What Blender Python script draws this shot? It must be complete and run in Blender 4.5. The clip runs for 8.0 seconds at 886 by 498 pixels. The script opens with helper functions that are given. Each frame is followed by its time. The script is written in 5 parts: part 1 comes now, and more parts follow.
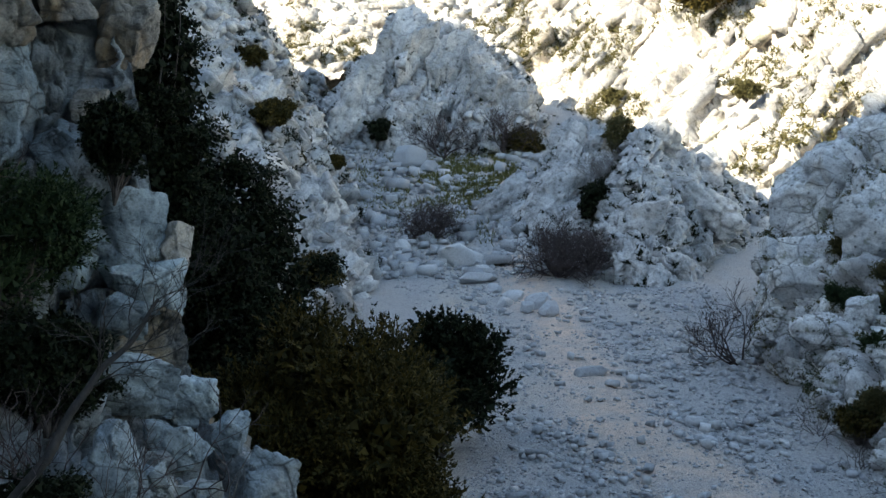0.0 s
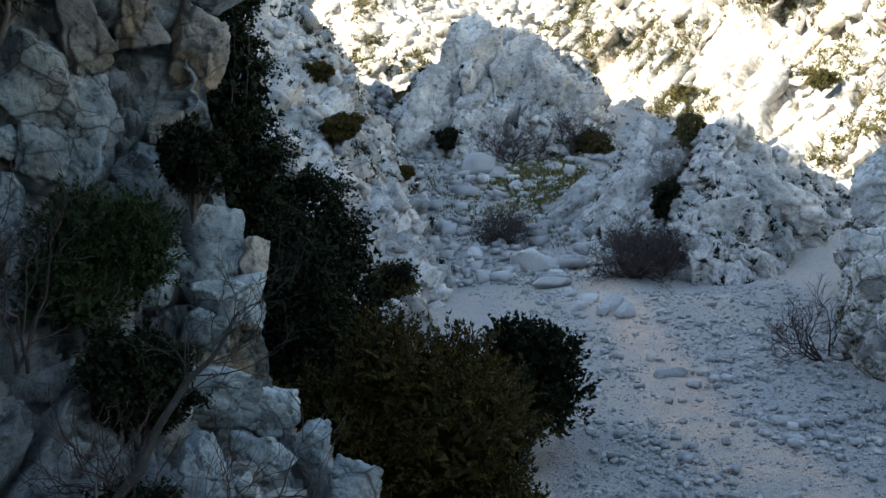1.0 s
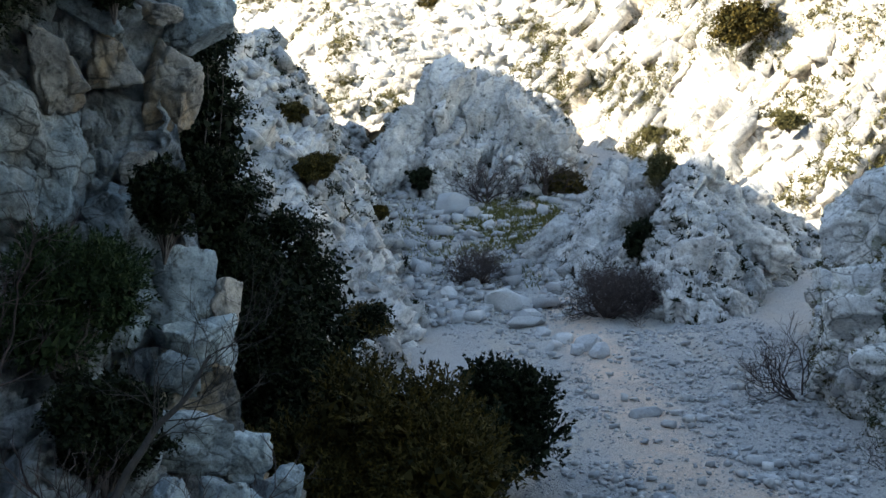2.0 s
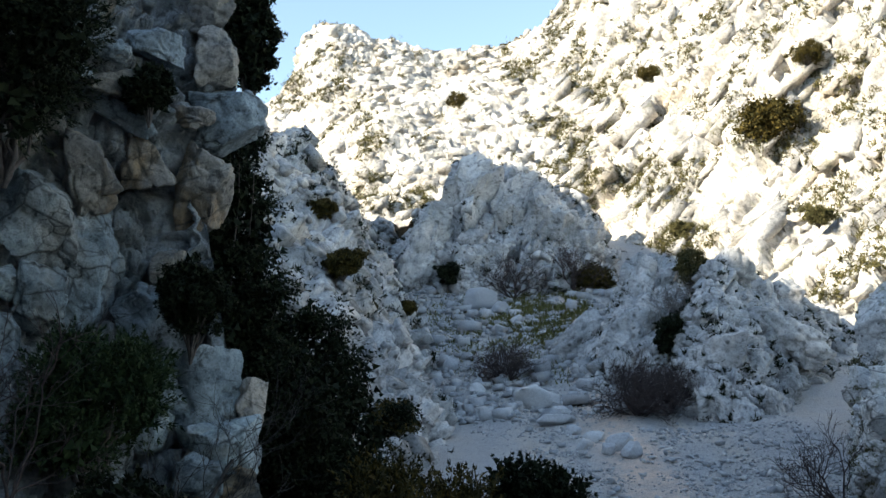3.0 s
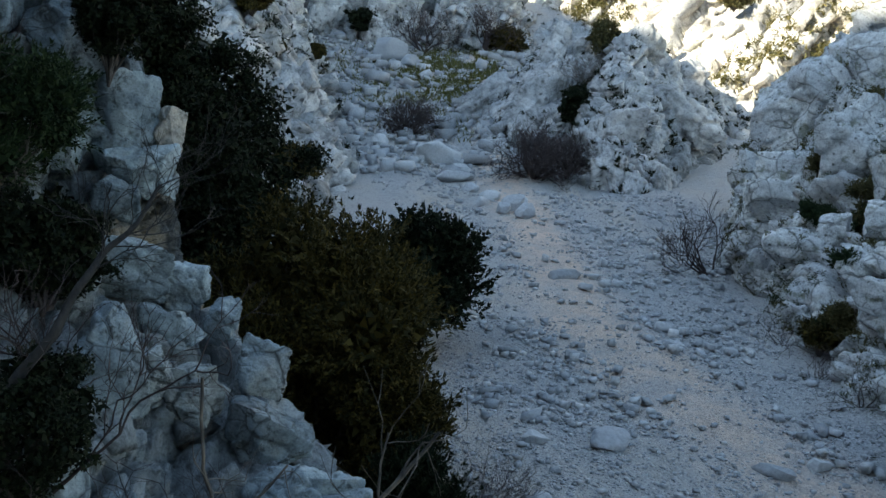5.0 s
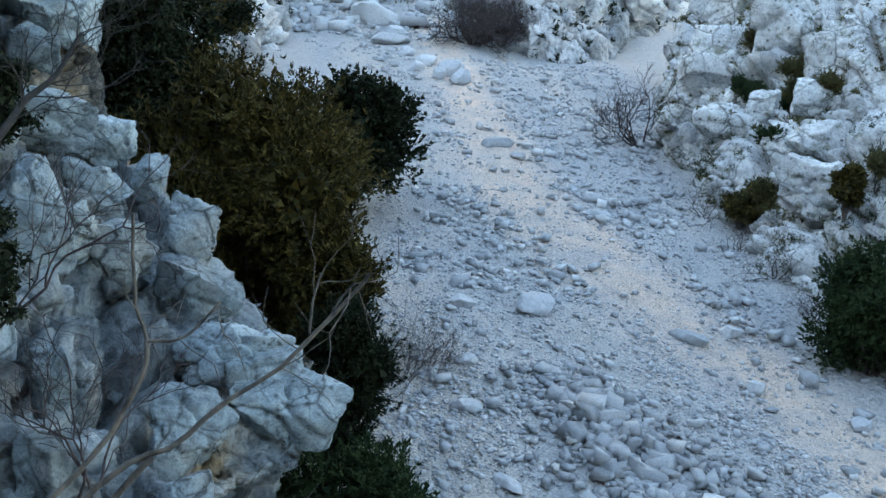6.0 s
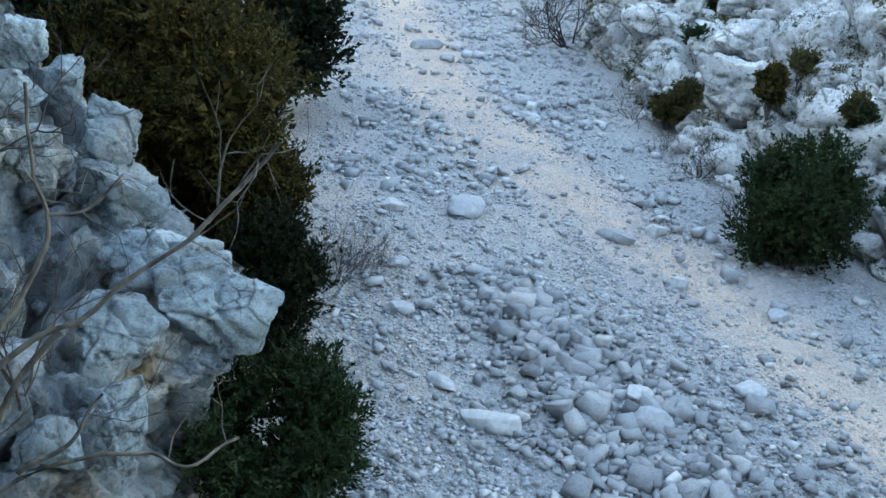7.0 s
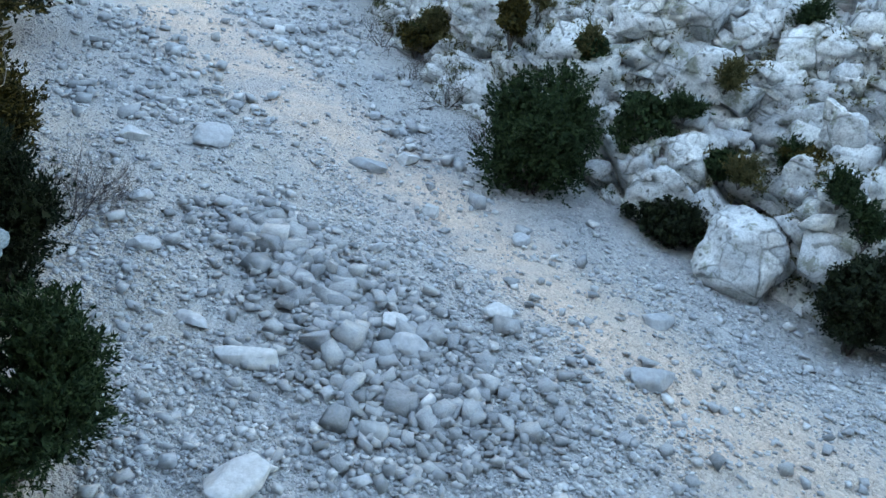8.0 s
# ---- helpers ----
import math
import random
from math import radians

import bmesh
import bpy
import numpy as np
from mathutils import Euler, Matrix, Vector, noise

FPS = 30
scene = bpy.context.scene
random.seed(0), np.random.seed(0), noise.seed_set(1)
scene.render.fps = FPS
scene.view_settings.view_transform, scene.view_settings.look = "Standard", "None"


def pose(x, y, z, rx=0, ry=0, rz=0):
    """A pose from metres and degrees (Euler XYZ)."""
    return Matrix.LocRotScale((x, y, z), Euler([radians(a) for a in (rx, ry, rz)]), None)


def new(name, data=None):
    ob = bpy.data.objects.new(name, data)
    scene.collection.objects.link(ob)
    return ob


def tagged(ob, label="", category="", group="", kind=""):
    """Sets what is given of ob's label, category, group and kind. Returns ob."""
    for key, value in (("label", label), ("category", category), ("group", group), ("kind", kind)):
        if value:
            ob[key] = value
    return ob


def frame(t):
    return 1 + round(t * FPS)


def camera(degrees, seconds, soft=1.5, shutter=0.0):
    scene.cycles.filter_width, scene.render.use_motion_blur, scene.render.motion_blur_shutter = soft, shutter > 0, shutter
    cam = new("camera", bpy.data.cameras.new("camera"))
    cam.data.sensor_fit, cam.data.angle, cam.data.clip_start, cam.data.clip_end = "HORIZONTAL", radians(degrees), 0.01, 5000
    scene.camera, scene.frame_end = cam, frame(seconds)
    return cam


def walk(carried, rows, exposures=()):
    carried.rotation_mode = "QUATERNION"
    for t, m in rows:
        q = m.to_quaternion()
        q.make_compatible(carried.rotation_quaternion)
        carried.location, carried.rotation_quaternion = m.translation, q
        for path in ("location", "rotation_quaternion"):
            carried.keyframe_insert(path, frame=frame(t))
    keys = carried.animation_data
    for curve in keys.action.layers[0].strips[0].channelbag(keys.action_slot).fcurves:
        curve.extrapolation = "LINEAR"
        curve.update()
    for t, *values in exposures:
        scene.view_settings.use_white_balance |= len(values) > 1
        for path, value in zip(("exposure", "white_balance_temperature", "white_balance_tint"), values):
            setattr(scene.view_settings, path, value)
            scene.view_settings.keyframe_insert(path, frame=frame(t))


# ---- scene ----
import functools

cam = camera(51.49, 8.0, soft=1.5)
EYE = 8.0
PATH = [
    (0, 0.000, 0.000, EYE, 90.00, -0.00, 0.00),
    (0.5, 0.019, -0.026, EYE + -0.029, 90.49, -0.13, 2.20),
    (1, -0.003, -0.028, EYE + -0.030, 90.57, 2.27, 4.50),
    (2.3, -0.021, 0.045, EYE + 0.012, 93.50, 2.40, 2.64),
    (2.5, -0.018, 0.050, EYE + 0.031, 94.02, 2.38, 3.25),
    (3, -0.007, 0.108, EYE + 0.067, 98.90, 2.23, 4.62),
    (3.5, 0.035, -0.002, EYE + -0.028, 98.39, 0.86, 4.59),
    (4, 0.072, -0.070, EYE + -0.044, 94.29, -0.20, 2.44),
    (4.2, 0.010, -0.075, EYE + -0.039, 92.69, -0.39, 1.47),
    (5.3, -0.320, -0.108, EYE + 0.034, 81.56, -3.28, -2.72),
    (5.5, -0.310, -0.106, EYE + 0.028, 80.95, -3.26, -3.54),
    (6, -0.288, -0.120, EYE + -0.006, 75.59, -5.14, -5.51),
    (6.5, -0.272, -0.138, EYE + -0.038, 71.68, -4.42, -7.45),
    (7, -0.254, -0.139, EYE + -0.055, 70.14, -5.41, -9.85),
    (7.2, -0.238, -0.085, EYE + -0.087, 69.30, -6.74, -13.52),
    (7.3, -0.220, -0.034, EYE + -0.035, 70.61, -7.77, -19.20),
    (7.5, -0.234, 0.010, EYE + -0.048, 70.42, -8.28, -21.91),
    (8, -0.216, 0.018, EYE + -0.066, 67.58, -9.72, -24.72),
]
EXPOSURES = [(0.0, 1.72, 7800, 4), (1.2, 1.72, 7800, 4), (2.5, 1.72, 7700, 4), (3.5, 1.02, 7550, 4), (4.2, 0.85, 7550, 4), (5.3, 2.2, 7800, 0), (6.5, 3.0, 7950, 1), (8.0, 3.05, 8050, 0)]
walk(cam, [(t, pose(*r)) for t, *r in PATH], EXPOSURES)

# ---- sky and sun ----
SUN_AZ, SUN_EL = -118.0, 30.0      # degrees clockwise from +y, and above the horizon
world = bpy.data.worlds.new("sky")
scene.world = world
world.use_nodes = True
wn = world.node_tree.nodes
sky = wn.new("ShaderNodeTexSky")
sky.sky_type, sky.sun_disc = "NISHITA", False
sky.sun_elevation, sky.sun_rotation = radians(SUN_EL), radians(SUN_AZ)
sky.altitude, sky.air_density, sky.dust_density, sky.ozone_density = 300, 1.0, 0.2, 1.6
world.node_tree.links.new(sky.outputs[0], wn["Background"].inputs[0])
wn["Background"].inputs[1].default_value = 0.15
sun = new("sun", bpy.data.lights.new("sun", "SUN"))
sun.data.energy, sun.data.angle, sun.data.color = 4.8, radians(0.5), (1.0, 0.97, 0.94)
TO_SUN = Vector((math.sin(radians(SUN_AZ)) * math.cos(radians(SUN_EL)),
                 math.cos(radians(SUN_AZ)) * math.cos(radians(SUN_EL)), math.sin(radians(SUN_EL))))
sun.matrix_world = Matrix.Translation((0, -20, 120)) @ TO_SUN.to_track_quat("Z", "Y").to_matrix().to_4x4()


# ---- noise on arrays of points ----
def lattice(ix, iy, iz, seed):
    with np.errstate(over="ignore"):
        h = (ix.astype(np.int64) * 374761393 + iy.astype(np.int64) * 668265263 + iz.astype(np.int64) * 2147483647 + seed * 974634541) & 0xFFFFFFFF
        h = ((h ^ (h >> 13)) * 1274126177) & 0xFFFFFFFF
        h = ((h ^ (h >> 16)) * 2246822519) & 0xFFFFFFFF
        return ((h ^ (h >> 15)) & 0xFFFFFF) / float(0x1000000)


def soft_noise(p, seed=0):
    """Gradient noise, about -1 to 1."""
    i = np.floor(p).astype(np.int64)
    f = p - i
    u = f * f * f * (f * (f * 6 - 15) + 10)
    total = 0.0
    for dx in (0, 1):
        wx = u[:, 0] if dx else 1 - u[:, 0]
        for dy in (0, 1):
            wy = u[:, 1] if dy else 1 - u[:, 1]
            for dz in (0, 1):
                wz = u[:, 2] if dz else 1 - u[:, 2]
                a = lattice(i[:, 0] + dx, i[:, 1] + dy, i[:, 2] + dz, seed) * 6.28318
                c = lattice(i[:, 0] + dx, i[:, 1] + dy, i[:, 2] + dz, seed + 71) * 2 - 1
                s = np.sqrt(1 - c * c)
                g = s * np.cos(a) * (f[:, 0] - dx) + s * np.sin(a) * (f[:, 1] - dy) + c * (f[:, 2] - dz)
                total = total + wx * wy * wz * g
    return total * 1.5


def fbm(p, octaves=4, seed=0, gain=0.5):
    total, a = 0.0, 1.0
    for k in range(octaves):
        total = total + a * soft_noise(p * 2.03 ** k + 13.7 * k, seed + k)
        a *= gain
    return total


def cells(p, seed=0):
    """Distances to the nearest and second nearest cell centre, a random number of the cell, and the height of its one or two flat faces."""
    i = np.floor(p).astype(np.int64)
    d1 = np.full(len(p), 9.0)
    d2 = np.full(len(p), 9.0)
    who = np.zeros(len(p))
    off = np.zeros_like(p)
    for dx in (-1, 0, 1):
        for dy in (-1, 0, 1):
            for dz in (-1, 0, 1):
                j = i + np.array((dx, dy, dz))
                c = np.stack([lattice(j[:, 0], j[:, 1], j[:, 2], seed + k) for k in (1, 2, 3)], 1)
                v = p - (j + c)
                d = np.sqrt((v ** 2).sum(1))
                near = d < d1
                d2 = np.where(near, d1, np.minimum(d2, d))
                who = np.where(near, (c[:, 0] * 7.31 + c[:, 1] * 3.77 + c[:, 2] * 5.13) % 1.0, who)
                off = np.where(near[:, None], v, off)
                d1 = np.where(near, d, d1)
    cap = np.full(len(p), 9.0)
    for k in range(2):
        tilt = np.stack([np.sin(who * 91.7 + 2.1 * k), np.sin(who * 57.3 + 2 + 2.1 * k), np.sin(who * 133.1 + 4 + 2.1 * k)], 1)
        cap = np.minimum(cap, (off * tilt).sum(1) + 0.22 * k)
    return d1, d2, who, cap


def fractured(p, size, seed=0, stretch=(1, 1, 1), turn=(0, 0, 0), crack=1.0, pits=0.0):
    """Height of broken limestone over a smooth surface, in metres: tilted blocks of about that size, with joints, and smaller blocks on them."""
    m = np.array(Euler([radians(a) for a in turn]).to_matrix())
    q = (p @ m) / (np.array(stretch) * size)
    q = q + 0.14 * np.stack([fbm(q * 1.1 + 5 * k, 2, seed + 20 + k) for k in range(3)], 1)
    d1, d2, who, slope = cells(q, seed)
    edge = np.clip((d2 - d1) * 11.0, 0, 1)
    h = size * (0.40 * (who - 0.5) + 0.30 * slope + 0.02 - 0.24 * crack * (1 - edge))
    q2 = q * 2.7 + 0.15 * np.stack([soft_noise(q * 4 + 9 * k, seed + 40 + k) for k in range(3)], 1)
    d1, d2, who, slope = cells(q2, seed + 100)
    edge = np.clip((d2 - d1) * 8.0, 0, 1)
    h = h + size / 2.7 * (0.34 * (who - 0.5) + 0.30 * slope + 0.02 - 0.24 * crack * (1 - edge))
    h = h + size * 0.05 * fbm(q * 2.6, 4, seed + 60, 0.65)
    if pits:
        d1, d2, who, slope = cells(p / (size * 0.45), seed + 200)
        h = h - pits * size * np.clip(1 - d1 * 3.0, 0, 1) ** 0.7 * (who > 0.62)
    return h


# ---- meshes from arrays ----
def sheet(name, p, nu, nv, material, smooth=True, wrap=False):
    """A mesh of nu x nv points, u fast."""
    a = np.arange(nu * nv).reshape(nv, nu)
    if wrap:
        a = np.concatenate([a, a[:, :1]], 1)
    quads = np.stack([a[:-1, :-1], a[:-1, 1:], a[1:, 1:], a[1:, :-1]], -1).reshape(-1, 4)
    return polygons(name, p, quads, material, smooth)


def polygons(name, p, faces, material, smooth=False):
    me = bpy.data.meshes.new(name)
    n, k = faces.shape
    me.vertices.add(len(p))
    me.vertices.foreach_set("co", np.ascontiguousarray(p, dtype=np.float32).ravel())
    me.loops.add(n * k)
    me.loops.foreach_set("vertex_index", np.ascontiguousarray(faces, dtype=np.int32).ravel())
    me.polygons.add(n)
    me.polygons.foreach_set("loop_start", np.arange(0, n * k, k, dtype=np.int32))
    if smooth:
        me.polygons.foreach_set("use_smooth", np.ones(n, dtype=bool))
    me.update(calc_edges=True)
    me.materials.append(material)
    return me


def grid_normals(g):
    du = np.gradient(g, axis=1)
    dv = np.gradient(g, axis=0)
    n = np.cross(du, dv)
    return n / np.maximum(np.linalg.norm(n, axis=2, keepdims=True), 1e-9)


def smooth_line(points, n):
    """n points along a smooth curve through the given ones, evenly by index."""
    c = np.array(points, float)
    t = np.linspace(0, len(c) - 1, n)
    i = np.clip(t.astype(int), 0, len(c) - 2)
    f = (t - i)[:, None]
    e = np.concatenate([2 * c[:1] - c[1:2], c, 2 * c[-1:] - c[-2:-1]])
    a, b, d, g = e[i], e[i + 1], e[i + 2], e[i + 3]
    return 0.5 * (2 * b + (d - a) * f + (2 * a - 5 * b + 4 * d - g) * f ** 2 + (3 * b - a - 3 * d + g) * f ** 3)


def from_eye(az, d, z):
    """A place by its bearing from the standing point, its distance on the plan and its height."""
    return (d * math.sin(radians(az)), d * math.cos(radians(az)), z)


def rising(az, d, el):
    return from_eye(az, d, EYE + d * math.tan(radians(el)))


SURFACE, CORNERS = {}, {}


def massif(name, base, crest, nu, nv, rough, material, lean=(1.0, 0.75), back=(12.0, 14.0), nb=0.3, sink=1.5, bulge=0.0, low=1.0):
    """A body of rock from its foot line over its crest and down behind. rough(p): the relief along the normal."""
    b, c = smooth_line(base, nu), smooth_line(crest, nu)
    b = b - np.array((0, 0, sink))
    nf = int(nv * (1 - nb))
    rows = []
    for s in np.linspace(0, 1, nf) ** low:
        row = b + (c - b) * np.array((s ** lean[0], s ** lean[0], s ** lean[1]))
        rows.append(row)
    away = c - b
    away[:, 2] = 0
    away /= np.maximum(np.linalg.norm(away, axis=1, keepdims=True), 1e-6)
    for s in np.linspace(0, 1, nv - nf + 1)[1:]:
        rows.append(c + away * back[0] * (s ** 0.8) + np.array((0, 0, -back[1])) * s ** 1.6)
    g = np.stack(rows)
    if bulge:
        k = np.sin(np.linspace(0, math.pi, nf))[:, None, None] * bulge
        g[:nf] += -away[None] * k
    n = grid_normals(g)
    p = g.reshape(-1, 3)
    p = p + n.reshape(-1, 3) * rough(p)[:, None]
    SURFACE[name] = (p.reshape(nv, nu, 3)[:nf], n[:nf])
    return new(name, sheet(name, p, nu, nv, material, False))


def block_shapes(seed, count=48, jitter=0.26):
    """Angular six-sided blocks of unit half-size, no two faces parallel."""
    rng = np.random.default_rng(seed)
    corner = np.array([(x, y, z) for z in (-1, 1) for y in (-1, 1) for x in (-1, 1)], float)
    f = np.array([(0, 2, 3), (0, 3, 1), (4, 5, 7), (4, 7, 6), (0, 1, 5), (0, 5, 4), (2, 6, 7), (2, 7, 3), (0, 4, 6), (0, 6, 2), (1, 3, 7), (1, 7, 5)])
    shapes = []
    for k in range(count):
        v = corner * 0.86 + rng.normal(0, jitter, (8, 3))
        # some corners are knocked off
        for c in rng.choice(8, rng.integers(0, 3), replace=False):
            v[c] *= rng.uniform(0.45, 0.75)
        shapes.append(v)
    return np.stack(shapes), f


SHAPES, SHAPE_FACES = block_shapes(7)


def blocks_on(ob, count, size, material, seed, spread=0.45, dip=0.0, form=(1.2, 0.85, 0.7), out=0.25, where=None, label=""):
    """Broken blocks bedded in a rock face, as one part of it."""
    rng = np.random.default_rng(seed)
    g, n = SURFACE[ob.name]
    p, n = g.reshape(-1, 3), n.reshape(-1, 3)
    # even over the surface: cells of the grid weigh by their area
    du, dv = np.gradient(g, axis=1), np.gradient(g, axis=0)
    w = np.linalg.norm(np.cross(du, dv), axis=2).ravel()
    w = np.minimum(w, np.percentile(w, 95))
    if where is not None:
        w = w * where(p, n)
    pick = rng.choice(len(p), count, p=w / w.sum())
    p, n = p[pick], n[pick]
    s = size * np.minimum(rng.lognormal(0, spread, count), 2.0)
    x = np.cross(np.array((0.0, 0.0, 1.0)), n)
    x /= np.maximum(np.linalg.norm(x, axis=1, keepdims=True), 1e-6)
    y = np.cross(n, x)
    a = np.radians(dip) + rng.normal(0, 0.16, count)
    x, y = x * np.cos(a)[:, None] + y * np.sin(a)[:, None], y * np.cos(a)[:, None] - x * np.sin(a)[:, None]
    n = n + rng.normal(0, 0.14, (count, 3))
    n /= np.linalg.norm(n, axis=1, keepdims=True)
    half = 0.5 * s[:, None] * np.array(form) * rng.uniform(0.7, 1.35, (count, 3))
    c = p + n * half[:, 2:] * rng.uniform(out - 0.5, out + 0.2, (count, 1))
    t = SHAPES[rng.integers(0, len(SHAPES), count)]
    v = c[:, None] + t[:, :, 0:1] * (x * half[:, 0:1])[:, None] + t[:, :, 1:2] * (y * half[:, 1:2])[:, None] + t[:, :, 2:3] * (n * half[:, 2:3])[:, None]
    proud = t[:, :, 2] > 0.4
    CORNERS.setdefault(ob.name, []).append((v[proud], np.repeat(n, proud.sum(1), 0)))
    f = SHAPE_FACES[None] + (np.arange(count) * t.shape[1])[:, None, None]
    made = new("rock_blocks", polygons("rock_blocks", v.reshape(-1, 3), f.reshape(-1, 3), material))
    made.parent = ob
    return tagged(made, label or "angular weathered limestone blocks", kind="stuff")


# ---- materials ----
def nodes_of(name):
    m = bpy.data.materials.new(name)
    m.use_nodes = True
    return m, m.node_tree.nodes, m.node_tree.links, m.node_tree.nodes["Principled BSDF"]


def ramp(nodes, links, source, stops):
    r = nodes.new("ShaderNodeValToRGB")
    while len(r.color_ramp.elements) < len(stops):
        r.color_ramp.elements.new(0.5)
    for e, (at, c) in zip(r.color_ramp.elements, stops):
        e.position, e.color = at, (*c, 1)
    links.new(source, r.inputs[0])
    return r.outputs[0]


def mix(nodes, links, fac, a, b, mode="MIX"):
    x = nodes.new("ShaderNodeMix")
    x.data_type, x.blend_type = "RGBA", mode
    for value, slot in ((fac, 0), (a, 6), (b, 7)):
        if isinstance(value, (int, float)):
            x.inputs[slot].default_value = value
        elif isinstance(value, tuple):
            x.inputs[slot].default_value = (*value, 1)
        else:
            links.new(value, x.inputs[slot])
    return x.outputs[2]


def texture(nodes, links, kind, scale, detail=4.0, coords=None, rough=0.6, feature=None, stretch=None, turn=None):
    t = nodes.new(kind)
    t.inputs["Scale"].default_value = scale
    if kind == "ShaderNodeTexNoise":
        t.inputs["Detail"].default_value, t.inputs["Roughness"].default_value = detail, rough
    if feature:
        t.feature = feature
    if coords is None:
        coords = nodes.new("ShaderNodeTexCoord").outputs["Object"]
    if stretch or turn:
        mp = nodes.new("ShaderNodeMapping")
        mp.inputs["Scale"].default_value = stretch or (1, 1, 1)
        mp.inputs["Rotation"].default_value = [radians(a) for a in (turn or (0, 0, 0))]
        links.new(coords, mp.inputs[0])
        coords = mp.outputs[0]
    links.new(coords, t.inputs["Vector"])
    return t


def limestone(name, size, pale=(0.80, 0.78, 0.75), grey=(0.46, 0.46, 0.46), warm=(0.50, 0.36, 0.20), warmth=0.25, dark=(0.13, 0.13, 0.125), spots=0.5, bump=1.0, stretch=(1, 1, 1), turn=(0, 0, 0), green=0.0, joints=0.35, pits=0.6, vary=0.0):
    """Weathered limestone: pale and grey patches, ochre stains, dark lichen and streaks, fine joints with their shade
    painted in. size: metres of its larger patches.
    """
    m, n, l, b = nodes_of(name)
    co = n.new("ShaderNodeTexCoord").outputs["Object"]
    large = texture(n, l, "ShaderNodeTexNoise", 1.0 / size, 6, co, 0.6, stretch=stretch, turn=turn)
    col = ramp(n, l, large.outputs[0], [(0.36, grey), (0.50, tuple((a + c) / 2 for a, c in zip(grey, pale))), (0.62, pale)])
    stain = texture(n, l, "ShaderNodeTexNoise", 0.7 / size, 5, co, 0.65, stretch=(1, 1, 0.45))
    col = mix(n, l, ramp(n, l, stain.outputs[0], [(0.52, (0, 0, 0)), (0.68, (warmth, warmth, warmth))]), col, warm)
    fine = texture(n, l, "ShaderNodeTexNoise", 9.0 / size, 8, co, 0.7)
    col = mix(n, l, 0.6, col, ramp(n, l, fine.outputs[0], [(0.34, (0.22, 0.22, 0.23)), (0.47, (0.80, 0.80, 0.80)), (0.66, (1.08, 1.08, 1.08))]), "MULTIPLY")
    tiny = texture(n, l, "ShaderNodeTexNoise", 34.0 / size, 6, co, 0.7)
    col = mix(n, l, 0.5, col, ramp(n, l, tiny.outputs[0], [(0.36, (0.35, 0.35, 0.36)), (0.50, (0.95, 0.95, 0.95)), (0.64, (1.15, 1.15, 1.15))]), "MULTIPLY")
    island = n.new("ShaderNodeNewGeometry").outputs["Random Per Island"]
    col = mix(n, l, 0.55, col, ramp(n, l, island, [(0.0, (0.62, 0.63, 0.66)), (0.6, (1.0, 1.0, 1.0)), (1.0, (1.12, 1.08, 1.02))]), "MULTIPLY")
    if vary:
        each = n.new("ShaderNodeObjectInfo").outputs["Random"]
        col = mix(n, l, vary, col, ramp(n, l, each, [(0.0, (0.62, 0.64, 0.65)), (0.5, (1.0, 1.0, 1.0)), (1.0, (1.22, 1.22, 1.2))]), "MULTIPLY")
    lichen = texture(n, l, "ShaderNodeTexNoise", 4.2 / size, 7, co, 0.72)
    col = mix(n, l, ramp(n, l, lichen.outputs[0], [(0.56, (0, 0, 0)), (0.66, (spots, spots, spots))]), col, dark)
    # solution pits: the dark inside them painted as spots, without relief
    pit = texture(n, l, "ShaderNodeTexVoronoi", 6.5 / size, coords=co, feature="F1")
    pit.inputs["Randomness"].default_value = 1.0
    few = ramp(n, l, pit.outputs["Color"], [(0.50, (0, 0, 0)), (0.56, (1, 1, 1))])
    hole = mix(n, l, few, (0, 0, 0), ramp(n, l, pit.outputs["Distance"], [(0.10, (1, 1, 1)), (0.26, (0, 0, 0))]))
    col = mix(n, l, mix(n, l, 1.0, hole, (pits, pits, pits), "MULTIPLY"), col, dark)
    if green:
        moss = texture(n, l, "ShaderNodeTexNoise", 2.6 / size, 6, co, 0.7)
        col = mix(n, l, ramp(n, l, moss.outputs[0], [(0.56, (0, 0, 0)), (0.63, (green, green, green))]), col, (0.11, 0.12, 0.045))
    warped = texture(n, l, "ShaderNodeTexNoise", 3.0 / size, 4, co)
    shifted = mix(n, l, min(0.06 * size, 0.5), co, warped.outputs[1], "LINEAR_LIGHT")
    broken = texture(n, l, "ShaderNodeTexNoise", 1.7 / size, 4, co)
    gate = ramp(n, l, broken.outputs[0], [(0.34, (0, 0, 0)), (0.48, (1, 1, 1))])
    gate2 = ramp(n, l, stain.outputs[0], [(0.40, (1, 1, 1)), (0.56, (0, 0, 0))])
    # joint lines in the dark lichen colour, which paints the shade of open cracks
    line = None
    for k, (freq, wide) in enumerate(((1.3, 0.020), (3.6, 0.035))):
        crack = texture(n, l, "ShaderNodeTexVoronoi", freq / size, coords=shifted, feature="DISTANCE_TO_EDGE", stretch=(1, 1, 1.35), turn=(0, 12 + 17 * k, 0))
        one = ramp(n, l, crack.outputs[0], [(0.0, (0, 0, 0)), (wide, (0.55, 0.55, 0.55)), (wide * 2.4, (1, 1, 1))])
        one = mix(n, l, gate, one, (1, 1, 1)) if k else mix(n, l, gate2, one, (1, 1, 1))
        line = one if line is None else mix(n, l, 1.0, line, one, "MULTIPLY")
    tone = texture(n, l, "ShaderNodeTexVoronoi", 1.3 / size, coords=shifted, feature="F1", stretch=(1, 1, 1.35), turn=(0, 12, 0))
